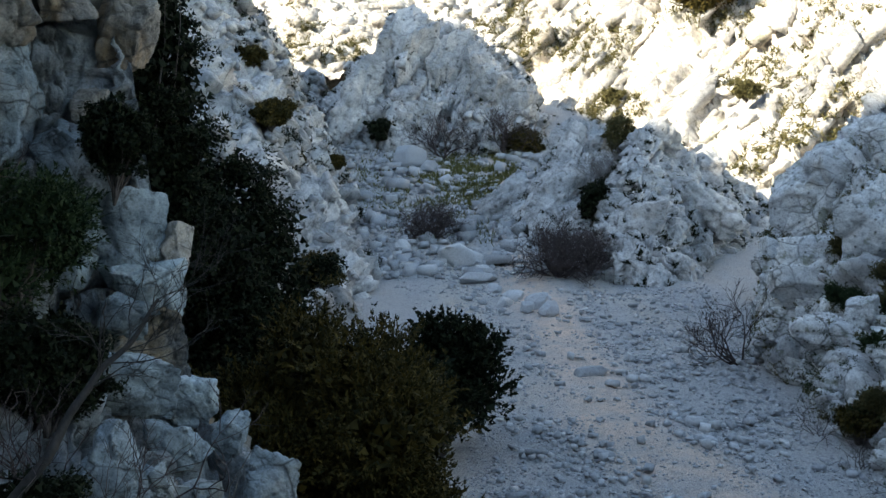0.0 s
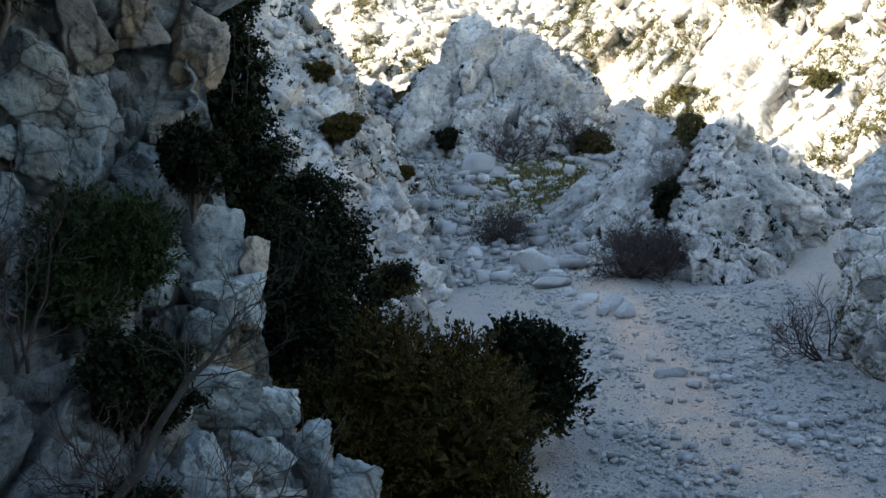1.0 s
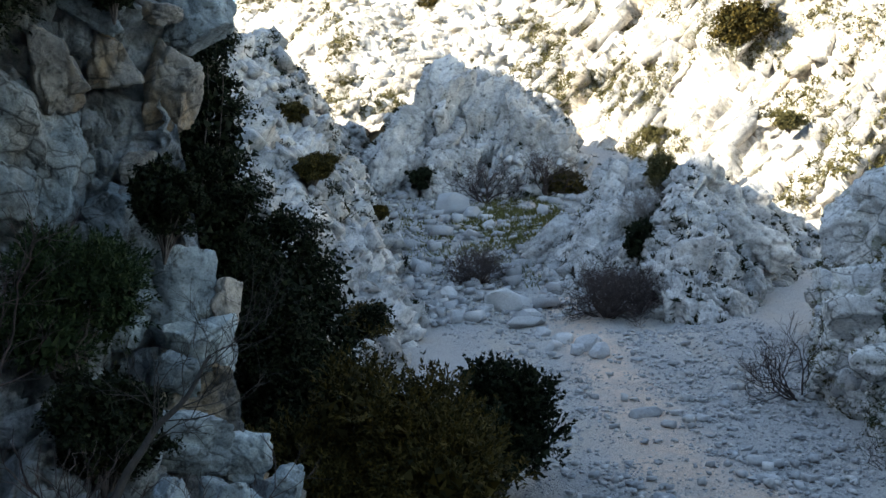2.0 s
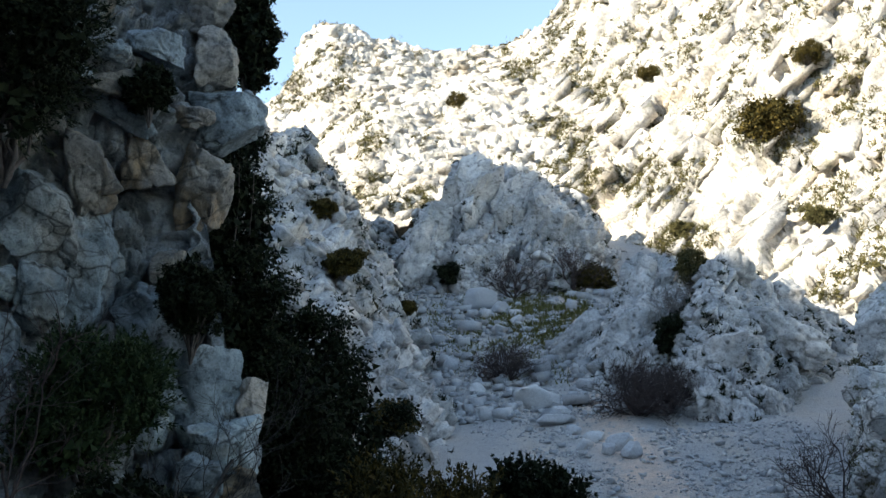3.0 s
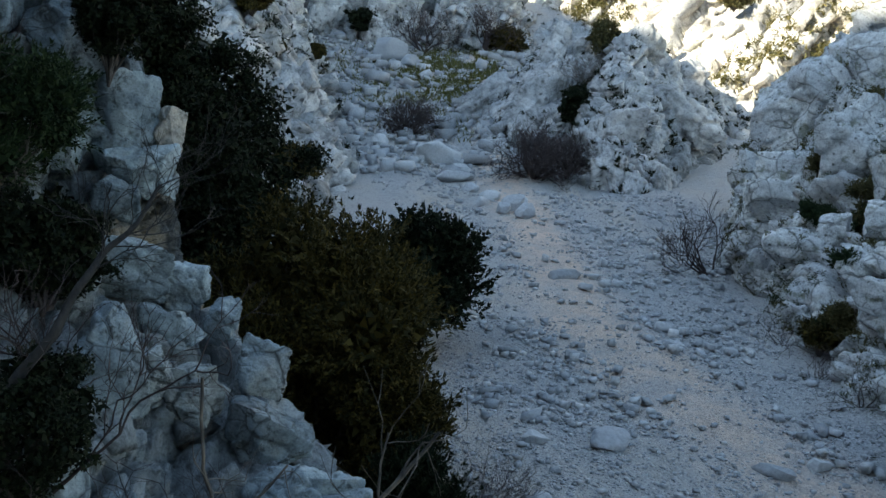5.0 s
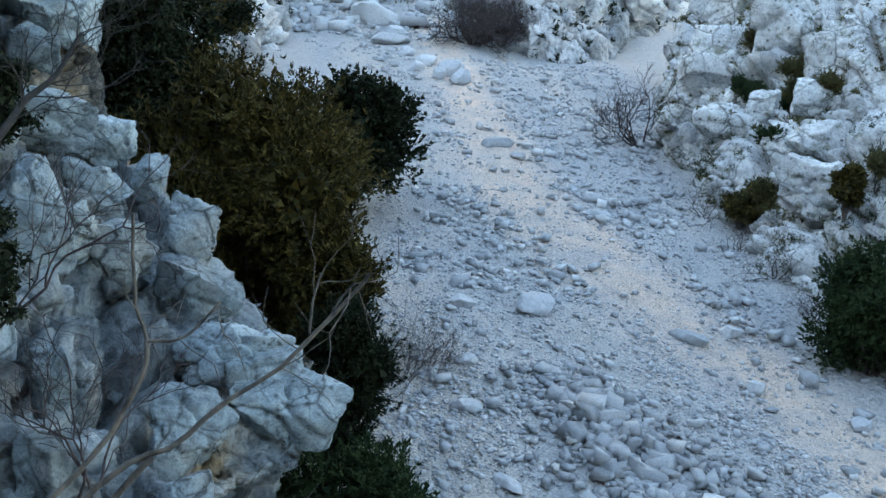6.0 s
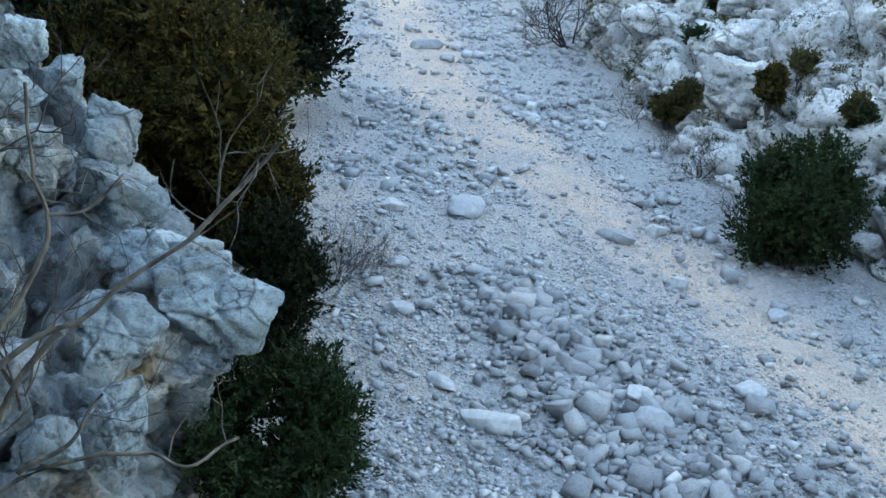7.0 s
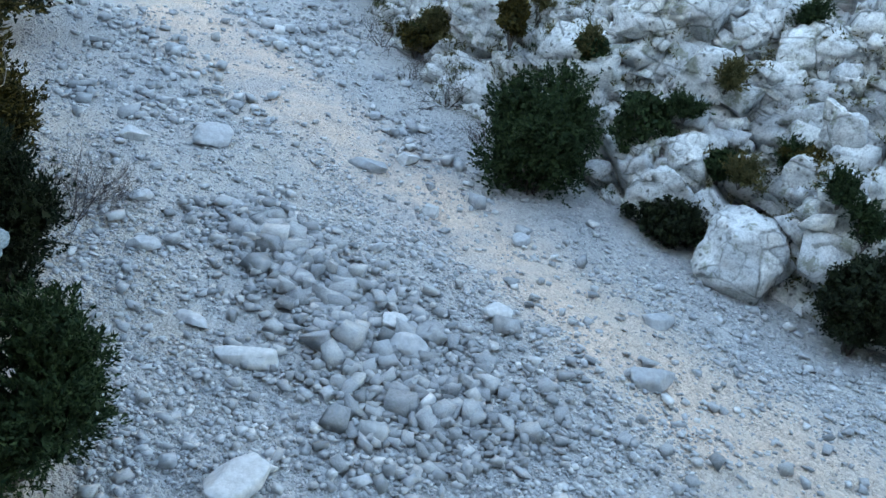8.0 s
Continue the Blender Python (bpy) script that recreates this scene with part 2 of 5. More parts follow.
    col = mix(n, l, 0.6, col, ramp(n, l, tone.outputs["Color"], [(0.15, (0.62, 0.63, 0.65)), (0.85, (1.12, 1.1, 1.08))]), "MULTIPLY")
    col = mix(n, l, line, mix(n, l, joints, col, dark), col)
    l.new(col, b.inputs["Base Color"])
    b.inputs["Roughness"].default_value = 0.9
    b.inputs["Specular IOR Level"].default_value = 0.25
    b1 = n.new("ShaderNodeBump")
    b1.inputs["Strength"].default_value, b1.inputs["Distance"].default_value = 0.8 * bump, 0.09 * size
    l.new(fine.outputs[0], b1.inputs["Height"])
    b3 = n.new("ShaderNodeBump")
    b3.inputs["Strength"].default_value, b3.inputs["Distance"].default_value = 0.6 * bump, 0.02 * size
    l.new(tiny.outputs[0], b3.inputs["Height"])
    l.new(b1.outputs[0], b3.inputs["Normal"])
    b2 = n.new("ShaderNodeBump")
    b2.inputs["Strength"].default_value, b2.inputs["Distance"].default_value = 0.45 * bump, 0.035 * size
    l.new(line, b2.inputs["Height"])
    l.new(b3.outputs[0], b2.inputs["Normal"])
    l.new(b2.outputs[0], b.inputs["Normal"])
    return m


def gravel(name):
    """Pale limestone rubble with ochre earth between."""
    m, n, l, b = nodes_of(name)
    co = n.new("ShaderNodeTexCoord").outputs["Object"]
    big = texture(n, l, "ShaderNodeTexNoise", 0.16, 5, co, 0.6, stretch=(1, 0.45, 1), turn=(0, 0, -18))
    earth = ramp(n, l, big.outputs[0], [(0.42, (0.46, 0.465, 0.475)), (0.54, (0.53, 0.515, 0.50)), (0.68, (0.60, 0.53, 0.46))])
    # the worn track down the middle, where the earth lies bare
    xyz = n.new("ShaderNodeSeparateXYZ")
    l.new(co, xyz.inputs[0])
    across = n.new("ShaderNodeMath")
    across.operation, across.inputs[1].default_value = "MULTIPLY_ADD", 0.3
    bend = n.new("ShaderNodeMath")
    bend.operation, bend.inputs[1].default_value = "MINIMUM", 25.0
    l.new(xyz.outputs[1], bend.inputs[0])
    l.new(bend.outputs[0], across.inputs[0])
    l.new(xyz.outputs[0], across.inputs[2])
    sway = n.new("ShaderNodeMath")
    sway.operation, sway.inputs[1].default_value = "MULTIPLY_ADD", 3.5
    l.new(big.outputs[0], sway.inputs[0])
    l.new(across.outputs[0], sway.inputs[2])
    off = n.new("ShaderNodeMath")
    off.operation, off.inputs[1].default_value = "SUBTRACT", 14.05
    l.new(sway.outputs[0], off.inputs[0])
    size = n.new("ShaderNodeMath")
    size.operation = "ABSOLUTE"
    l.new(off.outputs[0], size.inputs[0])
    wide = n.new("ShaderNodeMath")
    wide.operation, wide.inputs[1].default_value = "MULTIPLY", 0.5
    l.new(size.outputs[0], wide.inputs[0])
    track = ramp(n, l, wide.outputs[0], [(0.25, (0.95, 0.95, 0.95)), (1.0, (0, 0, 0))])
    worn = texture(n, l, "ShaderNodeTexNoise", 0.8, 5, co, 0.65)
    track = mix(n, l, 1.0, track, ramp(n, l, worn.outputs[0], [(0.36, (0.45, 0.45, 0.45)), (0.56, (1, 1, 1))]), "MULTIPLY")
    earth = mix(n, l, track, earth, (0.79, 0.62, 0.51))
    v = texture(n, l, "ShaderNodeTexVoronoi", 17.0, coords=co)
    v2 = texture(n, l, "ShaderNodeTexVoronoi", 46.0, coords=co)
    stone = ramp(n, l, v.outputs["Color"], [(0.1, (0.72, 0.72, 0.73)), (0.55, (0.95, 0.95, 0.95)), (0.95, (1.12, 1.12, 1.12))])
    stone2 = ramp(n, l, v2.outputs["Color"], [(0.1, (0.84, 0.84, 0.84)), (0.9, (1.1, 1.1, 1.1))])
    col = mix(n, l, 1.0, mix(n, l, 1.0, earth, stone, "MULTIPLY"), stone2, "MULTIPLY")
    sift = texture(n, l, "ShaderNodeTexNoise", 2.3, 6, co, 0.7)
    col = mix(n, l, ramp(n, l, sift.outputs[0], [(0.45, (0, 0, 0)), (0.62, (0.8, 0.8, 0.8))]), col, earth)
    l.new(col, b.inputs["Base Color"])
    b.inputs["Roughness"].default_value = 0.95
    b.inputs["Specular IOR Level"].default_value = 0.2
    d1 = n.new("ShaderNodeBump")
    d1.inputs["Strength"].default_value, d1.inputs["Distance"].default_value, d1.invert = 0.9, 0.05, True
    l.new(v.outputs["Distance"], d1.inputs["Height"])
    d2 = n.new("ShaderNodeBump")
    d2.inputs["Strength"].default_value, d2.inputs["Distance"].default_value, d2.invert = 0.8, 0.03, True
    l.new(v2.outputs["Distance"], d2.inputs["Height"])
    l.new(d1.outputs[0], d2.inputs["Normal"])
    l.new(d2.outputs[0], b.inputs["Normal"])
    return m


def loose_stone(name, pieces=False, shade=1.0):
    """Rubble stones; each differs a little from the next."""
    m, n, l, b = nodes_of(name)
    if pieces:
        rnd = n.new("ShaderNodeNewGeometry").outputs["Random Per Island"]
    else:
        rnd = n.new("ShaderNodeObjectInfo").outputs["Random"]
    tone = ramp(n, l, rnd, [(0.0, (0.36, 0.37, 0.375)), (0.5, (0.47, 0.475, 0.48)), (0.9, (0.57, 0.57, 0.56)), (1.0, (0.68, 0.66, 0.63))])
    tone = mix(n, l, 1.0, tone, (shade, shade, shade * 1.02), "MULTIPLY")
    f = texture(n, l, "ShaderNodeTexNoise", 11.0, 6, None, 0.7)
    col = mix(n, l, 0.6, tone, ramp(n, l, f.outputs[0], [(0.3, (0.55, 0.55, 0.55)), (0.6, (1.1, 1.1, 1.1))]), "MULTIPLY")
    l.new(col, b.inputs["Base Color"])
    b.inputs["Roughness"].default_value = 0.9
    b.inputs["Specular IOR Level"].default_value = 0.25
    bp = n.new("ShaderNodeBump")
    bp.inputs["Strength"].default_value, bp.inputs["Distance"].default_value = 0.5, 0.03
    l.new(f.outputs[0], bp.inputs["Height"])
    l.new(bp.outputs[0], b.inputs["Normal"])
    return m


def leafy(name, low, high, spread=0.5):
    m, n, l, b = nodes_of(name)
    rnd = n.new("ShaderNodeNewGeometry").outputs["Random Per Island"]
    col = ramp(n, l, rnd, [(0.0, low), (0.6, tuple((a + c) / 2 for a, c in zip(low, high))), (1.0, high)])
    patch = texture(n, l, "ShaderNodeTexNoise", 1.6, 3)
    col = mix(n, l, 0.7, col, ramp(n, l, patch.outputs[0], [(0.35, (0.55, 0.6, 0.6)), (0.65, (1.15, 1.1, 1.0))]), "MULTIPLY")
    l.new(col, b.inputs["Base Color"])
    b.inputs["Roughness"].default_value = 0.7
    b.inputs["Specular IOR Level"].default_value = 0.12
    return m


def bark(name, a, c, scale=24.0):
    m, n, l, b = nodes_of(name)
    t = texture(n, l, "ShaderNodeTexNoise", scale, 5, None, 0.6, stretch=(1, 1, 0.5))
    l.new(ramp(n, l, t.outputs[0], [(0.35, a), (0.65, c)]), b.inputs["Base Color"])
    b.inputs["Roughness"].default_value = 0.85
    bp = n.new("ShaderNodeBump")
    bp.inputs["Strength"].default_value, bp.inputs["Distance"].default_value = 0.5, 0.01
    l.new(t.outputs[0], bp.inputs["Height"])
    l.new(bp.outputs[0], b.inputs["Normal"])
    return m


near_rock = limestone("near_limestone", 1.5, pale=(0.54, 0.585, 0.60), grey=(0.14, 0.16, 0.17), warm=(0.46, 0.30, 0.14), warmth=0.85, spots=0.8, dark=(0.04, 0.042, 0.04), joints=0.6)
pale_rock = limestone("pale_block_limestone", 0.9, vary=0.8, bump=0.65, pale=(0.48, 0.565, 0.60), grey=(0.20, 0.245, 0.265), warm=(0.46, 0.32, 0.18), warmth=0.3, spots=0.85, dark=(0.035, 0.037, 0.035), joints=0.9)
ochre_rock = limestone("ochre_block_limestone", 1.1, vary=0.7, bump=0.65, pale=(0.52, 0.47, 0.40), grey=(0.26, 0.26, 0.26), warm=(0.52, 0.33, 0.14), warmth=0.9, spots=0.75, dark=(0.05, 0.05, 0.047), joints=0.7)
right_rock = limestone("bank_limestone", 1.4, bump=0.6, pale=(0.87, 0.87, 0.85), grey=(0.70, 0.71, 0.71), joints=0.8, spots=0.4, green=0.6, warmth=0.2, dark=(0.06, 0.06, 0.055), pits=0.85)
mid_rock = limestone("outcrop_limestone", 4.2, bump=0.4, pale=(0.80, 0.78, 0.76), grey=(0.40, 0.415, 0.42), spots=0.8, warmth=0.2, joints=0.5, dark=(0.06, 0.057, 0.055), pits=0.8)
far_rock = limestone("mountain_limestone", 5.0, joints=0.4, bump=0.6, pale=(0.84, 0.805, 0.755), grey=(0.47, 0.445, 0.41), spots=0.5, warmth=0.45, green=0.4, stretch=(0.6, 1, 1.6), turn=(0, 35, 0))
scree_mat = gravel("scree_gravel")
stone_mat = loose_stone("loose_limestone")
stuff_mat = loose_stone("small_limestone", True)
heap_mat = loose_stone("clean_grey_limestone", False, 0.78)
heap_fill_mat = loose_stone("clean_grey_rubble", True, 0.78)
grass_mat = leafy("dry_grass", (0.10, 0.10, 0.035), (0.22, 0.20, 0.08))
olive_leaf = leafy("olive_brown_leaf", (0.022, 0.023, 0.008), (0.115, 0.082, 0.020))
dark_leaf = leafy("dark_evergreen_leaf", (0.006, 0.010, 0.005), (0.026, 0.034, 0.015))
green_leaf = leafy("green_leaf", (0.012, 0.026, 0.012), (0.05, 0.075, 0.03))
tuft_leaf = leafy("tuft_leaf", (0.055, 0.055, 0.022), (0.16, 0.135, 0.06))
dark_bark = bark("dark_bark", (0.05, 0.04, 0.035), (0.13, 0.11, 0.10))
black_bark = bark("blackish_bark", (0.012, 0.011, 0.010), (0.04, 0.035, 0.032))
grey_bark = bark("grey_twig_bark", (0.10, 0.09, 0.085), (0.24, 0.21, 0.19))
pale_bark = bark("pale_twig_bark", (0.028, 0.025, 0.023), (0.17, 0.14, 0.115), 40.0)
purple_bark = bark("reddish_twig_bark", (0.03, 0.022, 0.022), (0.085, 0.06, 0.058))


# ---- the ground ----
def bed(x, y):
    """The scree and the valley floor, without its fine relief. It climbs gently, then steeper beyond the path."""
    y = np.asarray(y, float)
    up = 0.118 * y + 0.22 * np.maximum(y - 50, 0) * (1 / (1 + np.exp(-(y - 60) / 8.0)))
    cap = np.minimum(up, 26 + 0.02 * y)
    return 0.02 * np.clip(x, -60, 60) + np.where(y < -60, -7.0, cap)


def ground_height(x, y):
    x, y = np.asarray(x, float), np.asarray(y, float)
    p = np.stack([x, y, np.zeros_like(x)], 1)
    near = np.clip((90 - np.hypot(x, y)) / 40, 0, 1)
    z = bed(x, y) + near * (0.35 * fbm(p / 7.0, 3, 5) + 0.07 * fbm(p / 0.9, 4, 9))
    return z


def stretched(n, lo, hi, centre, tight):
    t = np.linspace(-1, 1, n)
    s = np.sinh(t * tight) / math.sinh(tight)
    return np.where(s < 0, centre + s * (centre - lo), centre + s * (hi - centre))


def build_ground():
    nx, ny = 330, 350
    xs, ys = stretched(nx, -900, 900, 7.0, 5.6), stretched(ny, -900, 1200, 17.0, 5.6)
    gx, gy = np.meshgrid(xs, ys)
    x, y = gx.ravel(), gy.ravel()
    p = np.stack([x, y, ground_height(x, y)], 1)
    ob = new("ground", sheet("ground", p, nx, ny, scree_mat))
    return tagged(ob, "pale grey limestone scree with ochre earth showing through", "ground", kind="structure")


build_ground()


# ---- the rocks ----
def foot(az, d, up=0.0):
    x, y, _ = from_eye(az, d, 0)
    return (x, y, float(bed(x, y)) + up)


def mountain_relief(p):
    """Flat ledges on one flank, and slabs that dip steeply on the other."""
    w = 1 / (1 + np.exp(-(p[:, 0] - 6 - 0.12 * (p[:, 2] - 30)) / 3.0))
    # thin beds that overhang one another, broken along their length
    level = (p[:, 2] + 0.16 * p[:, 0] + 1.6 * fbm(p / 8.0, 3, 360)) / 2.3
    beds = 1.5 * ((level - np.floor(level)) ** 0.7 - 0.5) * np.clip(0.7 + 1.1 * soft_noise(p * np.array((1, 1, 0.5)) / 5.0, 365), 0, 1.3)
    ledges = beds + 0.35 * fractured(p, 4.0, 310, (2.2, 1.0, 0.55), (0, -8, 0)) + 0.4 * fractured(p, 1.7, 320, (1.7, 1.0, 0.6), (0, -8, 0), 1.5)
    slabs = 0.8 * fractured(p, 5.5, 330, (2.6, 1.0, 0.6), (0, -56, 0), 1.5) + 0.5 * fractured(p, 2.2, 340, (2.2, 1.0, 0.7), (0, -50, 0), 1.5)
    # gullies and ribs, sharp along their crests
    ribs = 1.6 * (0.35 - np.abs(soft_noise(p * np.array((1, 1, 0.45)) / 7.0, 350))) + 0.9 * (0.35 - np.abs(fbm(p / 2.6, 3, 355, 0.65)))
    return 2.6 * fbm(p / 26.0, 3, 300) + ledges * (1 - w) + slabs * w + ribs


mountain = massif("mountain",
    [foot(-32, 120, 6), foot(-12, 112, 4), foot(-3, 106, 4), foot(6, 98), foot(12, 84), foot(20, 74), foot(30, 70), foot(48, 72)],
    [rising(-32, 160, 12), rising(-15.5, 170, 17.2), rising(-11.8, 172, 22.2), rising(-8, 172, 21.8), rising(-2.5, 170, 21.4), rising(1.5, 165, 22.0), rising(5, 158, 24.0), rising(11, 150, 29), rising(22, 140, 33), rising(48, 140, 34)],
    420, 290, mountain_relief,
    far_rock, lean=(1.0, 1.0), back=(60, 60), nb=0.12)
tagged(mountain, "sunlit pale limestone mountainside with ledges and dry tufts", "mountain", kind="structure")

left_slope = massif("left_slope",
    [foot(-30, 17), foot(-16, 26), foot(-7, 36), foot(-3.4, 47), foot(-4.5, 60), foot(-6.5, 76), foot(-7.6, 98)],
    [rising(-48, 40, 26), rising(-28, 48, 22), rising(-15.6, 62, 16.4), rising(-13.2, 66, 15.8), rising(-11.6, 76, 13.6), rising(-9.6, 88, 11.0), rising(-7.4, 104, 10.4)],
    200, 190, lambda p: 1.2 * fbm(p / 9.0, 3, 400) + fractured(p, 2.6, 410, (1, 1, 0.7)) + 0.8 * fractured(p, 1.3, 420),
    mid_rock, lean=(1.0, 0.9), back=(40, 20))
tagged(left_slope, "shaded grey limestone slope of blocks and ledges", "rock slope", kind="structure")

outcrop = massif("rock_outcrop",
    [foot(-9, 96), foot(-7.4, 88), foot(-3.8, 84), foot(-0.4, 82), foot(3, 82), foot(6.5, 88), foot(7, 98)],
    [rising(-8.0, 99, 8.6), rising(-6.2, 97, 10.8), rising(-4.0, 96, 13.0), rising(-3.1, 96, 14.6), rising(-0.9, 96, 14.3), rising(1.6, 97, 13.6), rising(3.3, 98, 12.1), rising(4.8, 98, 11.0), rising(6.6, 99, 8.0)],
    210, 180, lambda p: 1.0 * fbm(p / 6.0, 3, 500) + 0.8 * fractured(p, 4.2, 510, (0.8, 1, 1.6), (0, 18, 0), 2.2, 0.2) + 0.5 * fractured(p, 1.4, 520, (0.8, 1, 1.4), (0, 18, 0), 1.8, 0.3),
    mid_rock, lean=(1.3, 0.8), back=(10, 14))
tagged(outcrop, "tall shaded grey limestone crag with pocked faces", "rock outcrop", kind="structure")

ridge = massif("rock_rib",
    [foot(-0.5, 62), foot(1.5, 59), foot(4.0, 56), foot(7.0, 54), foot(9.8, 53), foot(11.5, 56)],
    [rising(0.6, 64, 1.6), rising(2.0, 65, 1.6), rising(5.0, 68, 4.2), rising(7.6, 71, 7.7), rising(9.6, 71, 7.6), rising(11.4, 70, 5.0)],
    200, 170, lambda p: 0.5 * fbm(p / 4.0, 3, 600) + 0.5 * fractured(p, 2.8, 610, (0.6, 1, 1.8), (0, 32, 0), 2.2, 0.2) + 0.3 * fractured(p, 1.1, 620, (0.6, 1, 1.6), (0, 32, 0), 1.8, 0.25),
    mid_rock, lean=(1.1, 0.85), back=(9, 9))
tagged(ridge, "steep grey limestone rib leaning up beside the path", "rock outcrop", kind="structure")

crag = massif("rock_buttress",
    [foot(9.2, 57), foot(10.2, 51.5), foot(12, 50), foot(13.8, 50.5), foot(16, 54), foot(18.6, 62), foot(21, 70)],
    [rising(9.8, 60, 1.5), rising(10.8, 62, 5.5), rising(12.3, 63, 7.6), rising(14.2, 65, 6.4), rising(16.9, 68, 4.9), rising(18.8, 71, 3.4), rising(22, 75, 2)],
    210, 180, lambda p: 0.5 * fbm(p / 4.0, 3, 700) + 0.5 * fractured(p, 2.8, 710, (0.9, 1, 1.2), (0, -20, 0), 2.2, 0.2) + 0.3 * fractured(p, 1.1, 720, (1, 1, 1), (0, 0, 0), 1.8, 0.25),
    mid_rock, lean=(1.4, 0.75), back=(8, 8))
tagged(crag, "pale grey pocked limestone buttress behind the path", "rock outcrop", kind="structure")

right_bank = massif("right_cliff",
    [foot(19.6, 46), foot(18.6, 39), foot(19.0, 31), foot(22, 25.3), foot(29, 20.8), foot(36, 18.6), foot(46, 17.6), foot(58, 16.4), foot(85, 15.5)],
    [rising(19.6, 46, 1.0), rising(19.7, 42, 1.8), rising(20.8, 40, 4.5), rising(23.2, 40, 7.4), rising(28, 41, 11.5), rising(36, 42, 15), rising(48, 43, 18), rising(62, 44, 20), rising(90, 44, 20)],
    460, 260, lambda p: 0.7 * fbm(p / 5.0, 3, 800) + 0.75 * fractured(p, 2.6, 810, (1.1, 1.1, 0.95), (0, 0, 0), 1.4) + 0.5 * fractured(p, 1.2, 820, (1.2, 1.2, 0.85), pits=0.15) - 0.3,
    right_rock, lean=(1.25, 0.8), back=(20, 16), low=1.5, nb=0.2)
tagged(right_bank, "pale fractured limestone bank with moss and tufts", "cliff", kind="structure")


def build_near_cliff():
    """A blocky crag that leans out above its middle and steps forward towards its foot."""
    # height, nose x, nose y, middle x, middle y, front x, front y
    rows = np.array([
        (-1.0, -0.8, 9.3, -1.4, 5.6, -3.4, 1.6),
        (2.6, -0.5, 9.0, -1.5, 5.9, -3.6, 1.8),
        (3.4, -0.12, 9.0, -1.7, 6.2, -4.0, 2.0),
        (3.9, 0.0, 9.3, -2.0, 6.5, -4.3, 2.2),
        (4.65, -0.97, 10.25, -2.5, 7.1, -4.9, 2.6),
        (5.3, -1.63, 10.9, -3.2, 8.0, -5.4, 3.2),
        (6.2, -2.65, 11.7, -4.1, 9.2, -6.4, 4.2),
        (7.7, -3.2, 12.3, -4.9, 10.4, -7.6, 5.6),
        (9.0, -3.7, 12.5, -5.4, 11.0, -8.4, 6.4),
        (10.9, -4.1, 12.9, -5.7, 11.3, -8.8, 6.8),
        (11.8, -4.1, 13.2, -5.7, 11.2, -8.8, 6.6),
        (12.3, -3.68, 13.5, -5.3, 11.0, -8.6, 6.2),
        (12.9, -3.7, 13.5, -5.4, 11.0, -8.6, 6.2),
        (13.9, -4.2, 13.4, -5.8, 11.3, -8.8, 6.4),
        (15.6, -5.0, 14.0, -6.6, 12.0, -9.4, 7.4),
        (17.0, -6.4, 15.0, -8.0, 13.4, -10.5, 9.0)])
    nv, nu = 340, 400
    z = np.linspace(-1.0, 17.0, nv)
    c = np.stack([np.interp(z, rows[:, 0], rows[:, k]) for k in range(1, 7)], 1)
    t = np.linspace(0, 1, nu)
    g = np.zeros((nv, nu, 3))
    for j in range(nv):
        nose, mid, front = c[j, 0:2], c[j, 2:4], c[j, 4:6]
        back1, back2 = nose + np.array((-1.6, 3.2)), nose + np.array((-6.5, 8.0))
        far_front = front + np.array((-7.0, -3.0))
        line = smooth_line([far_front, front, front * 0.5 + mid * 0.5, mid, mid * 0.4 + nose * 0.6, nose, back1, back2], 400)
        # most of the points on the face between front and nose
        s = np.interp(t, (0, 0.08, 0.88, 1.0), (0, 0.13, 0.76, 1.0))
        i = s * 399
        g[j, :, 0] = np.interp(i, np.arange(400), line[:, 0])
        g[j, :, 1] = np.interp(i, np.arange(400), line[:, 1])
        g[j, :, 2] = z[j]
    n = grid_normals(g)
    p = g.reshape(-1, 3)
    h = 0.15 * fbm(p / 2.4, 3, 900) + 0.5 * fractured(p, 2.0, 910, (1, 1, 1.3), (0, 10, 0), 2.2) + 0.5 * fractured(p, 0.9, 920, (1.1, 1.1, 0.8), (0, 0, 0), 2.0) - 0.08
    # calmer along the outer corner
    reach = np.hypot(g[:, :, 0] - c[:, None, 0], g[:, :, 1] - c[:, None, 1]).ravel()
    h = h * (0.32 + 0.68 * np.clip(reach / 2.2, 0, 1)) + 0.55 * fractured(p, 0.45, 930, (1.1, 1.1, 0.85), (0, 0, 0), 1.8) - 0.38
    p = p + n.reshape(-1, 3) * h[:, None]
    SURFACE["near_cliff"] = (p.reshape(nv, nu, 3), n)
    # the top closes inwards
    top = np.tile(p.reshape(nv, nu, 3)[-1:], (6, 1, 1))
    centre = np.array((-14.0, 15.0, 18.0))
    for q in range(6):
        f = (q + 1) / 6
        top[q] = top[q] * (1 - f) + centre * f
    full = np.concatenate([p.reshape(nv, nu, 3), top]).reshape(-1, 3)
    ob = new("near_cliff", sheet("near_cliff", full, nu, nv + 6, near_rock, False))
    return tagged(ob, "blocky grey limestone cliff with ochre stains and overhang", "cliff", kind="structure")


near_cliff = build_near_cliff()


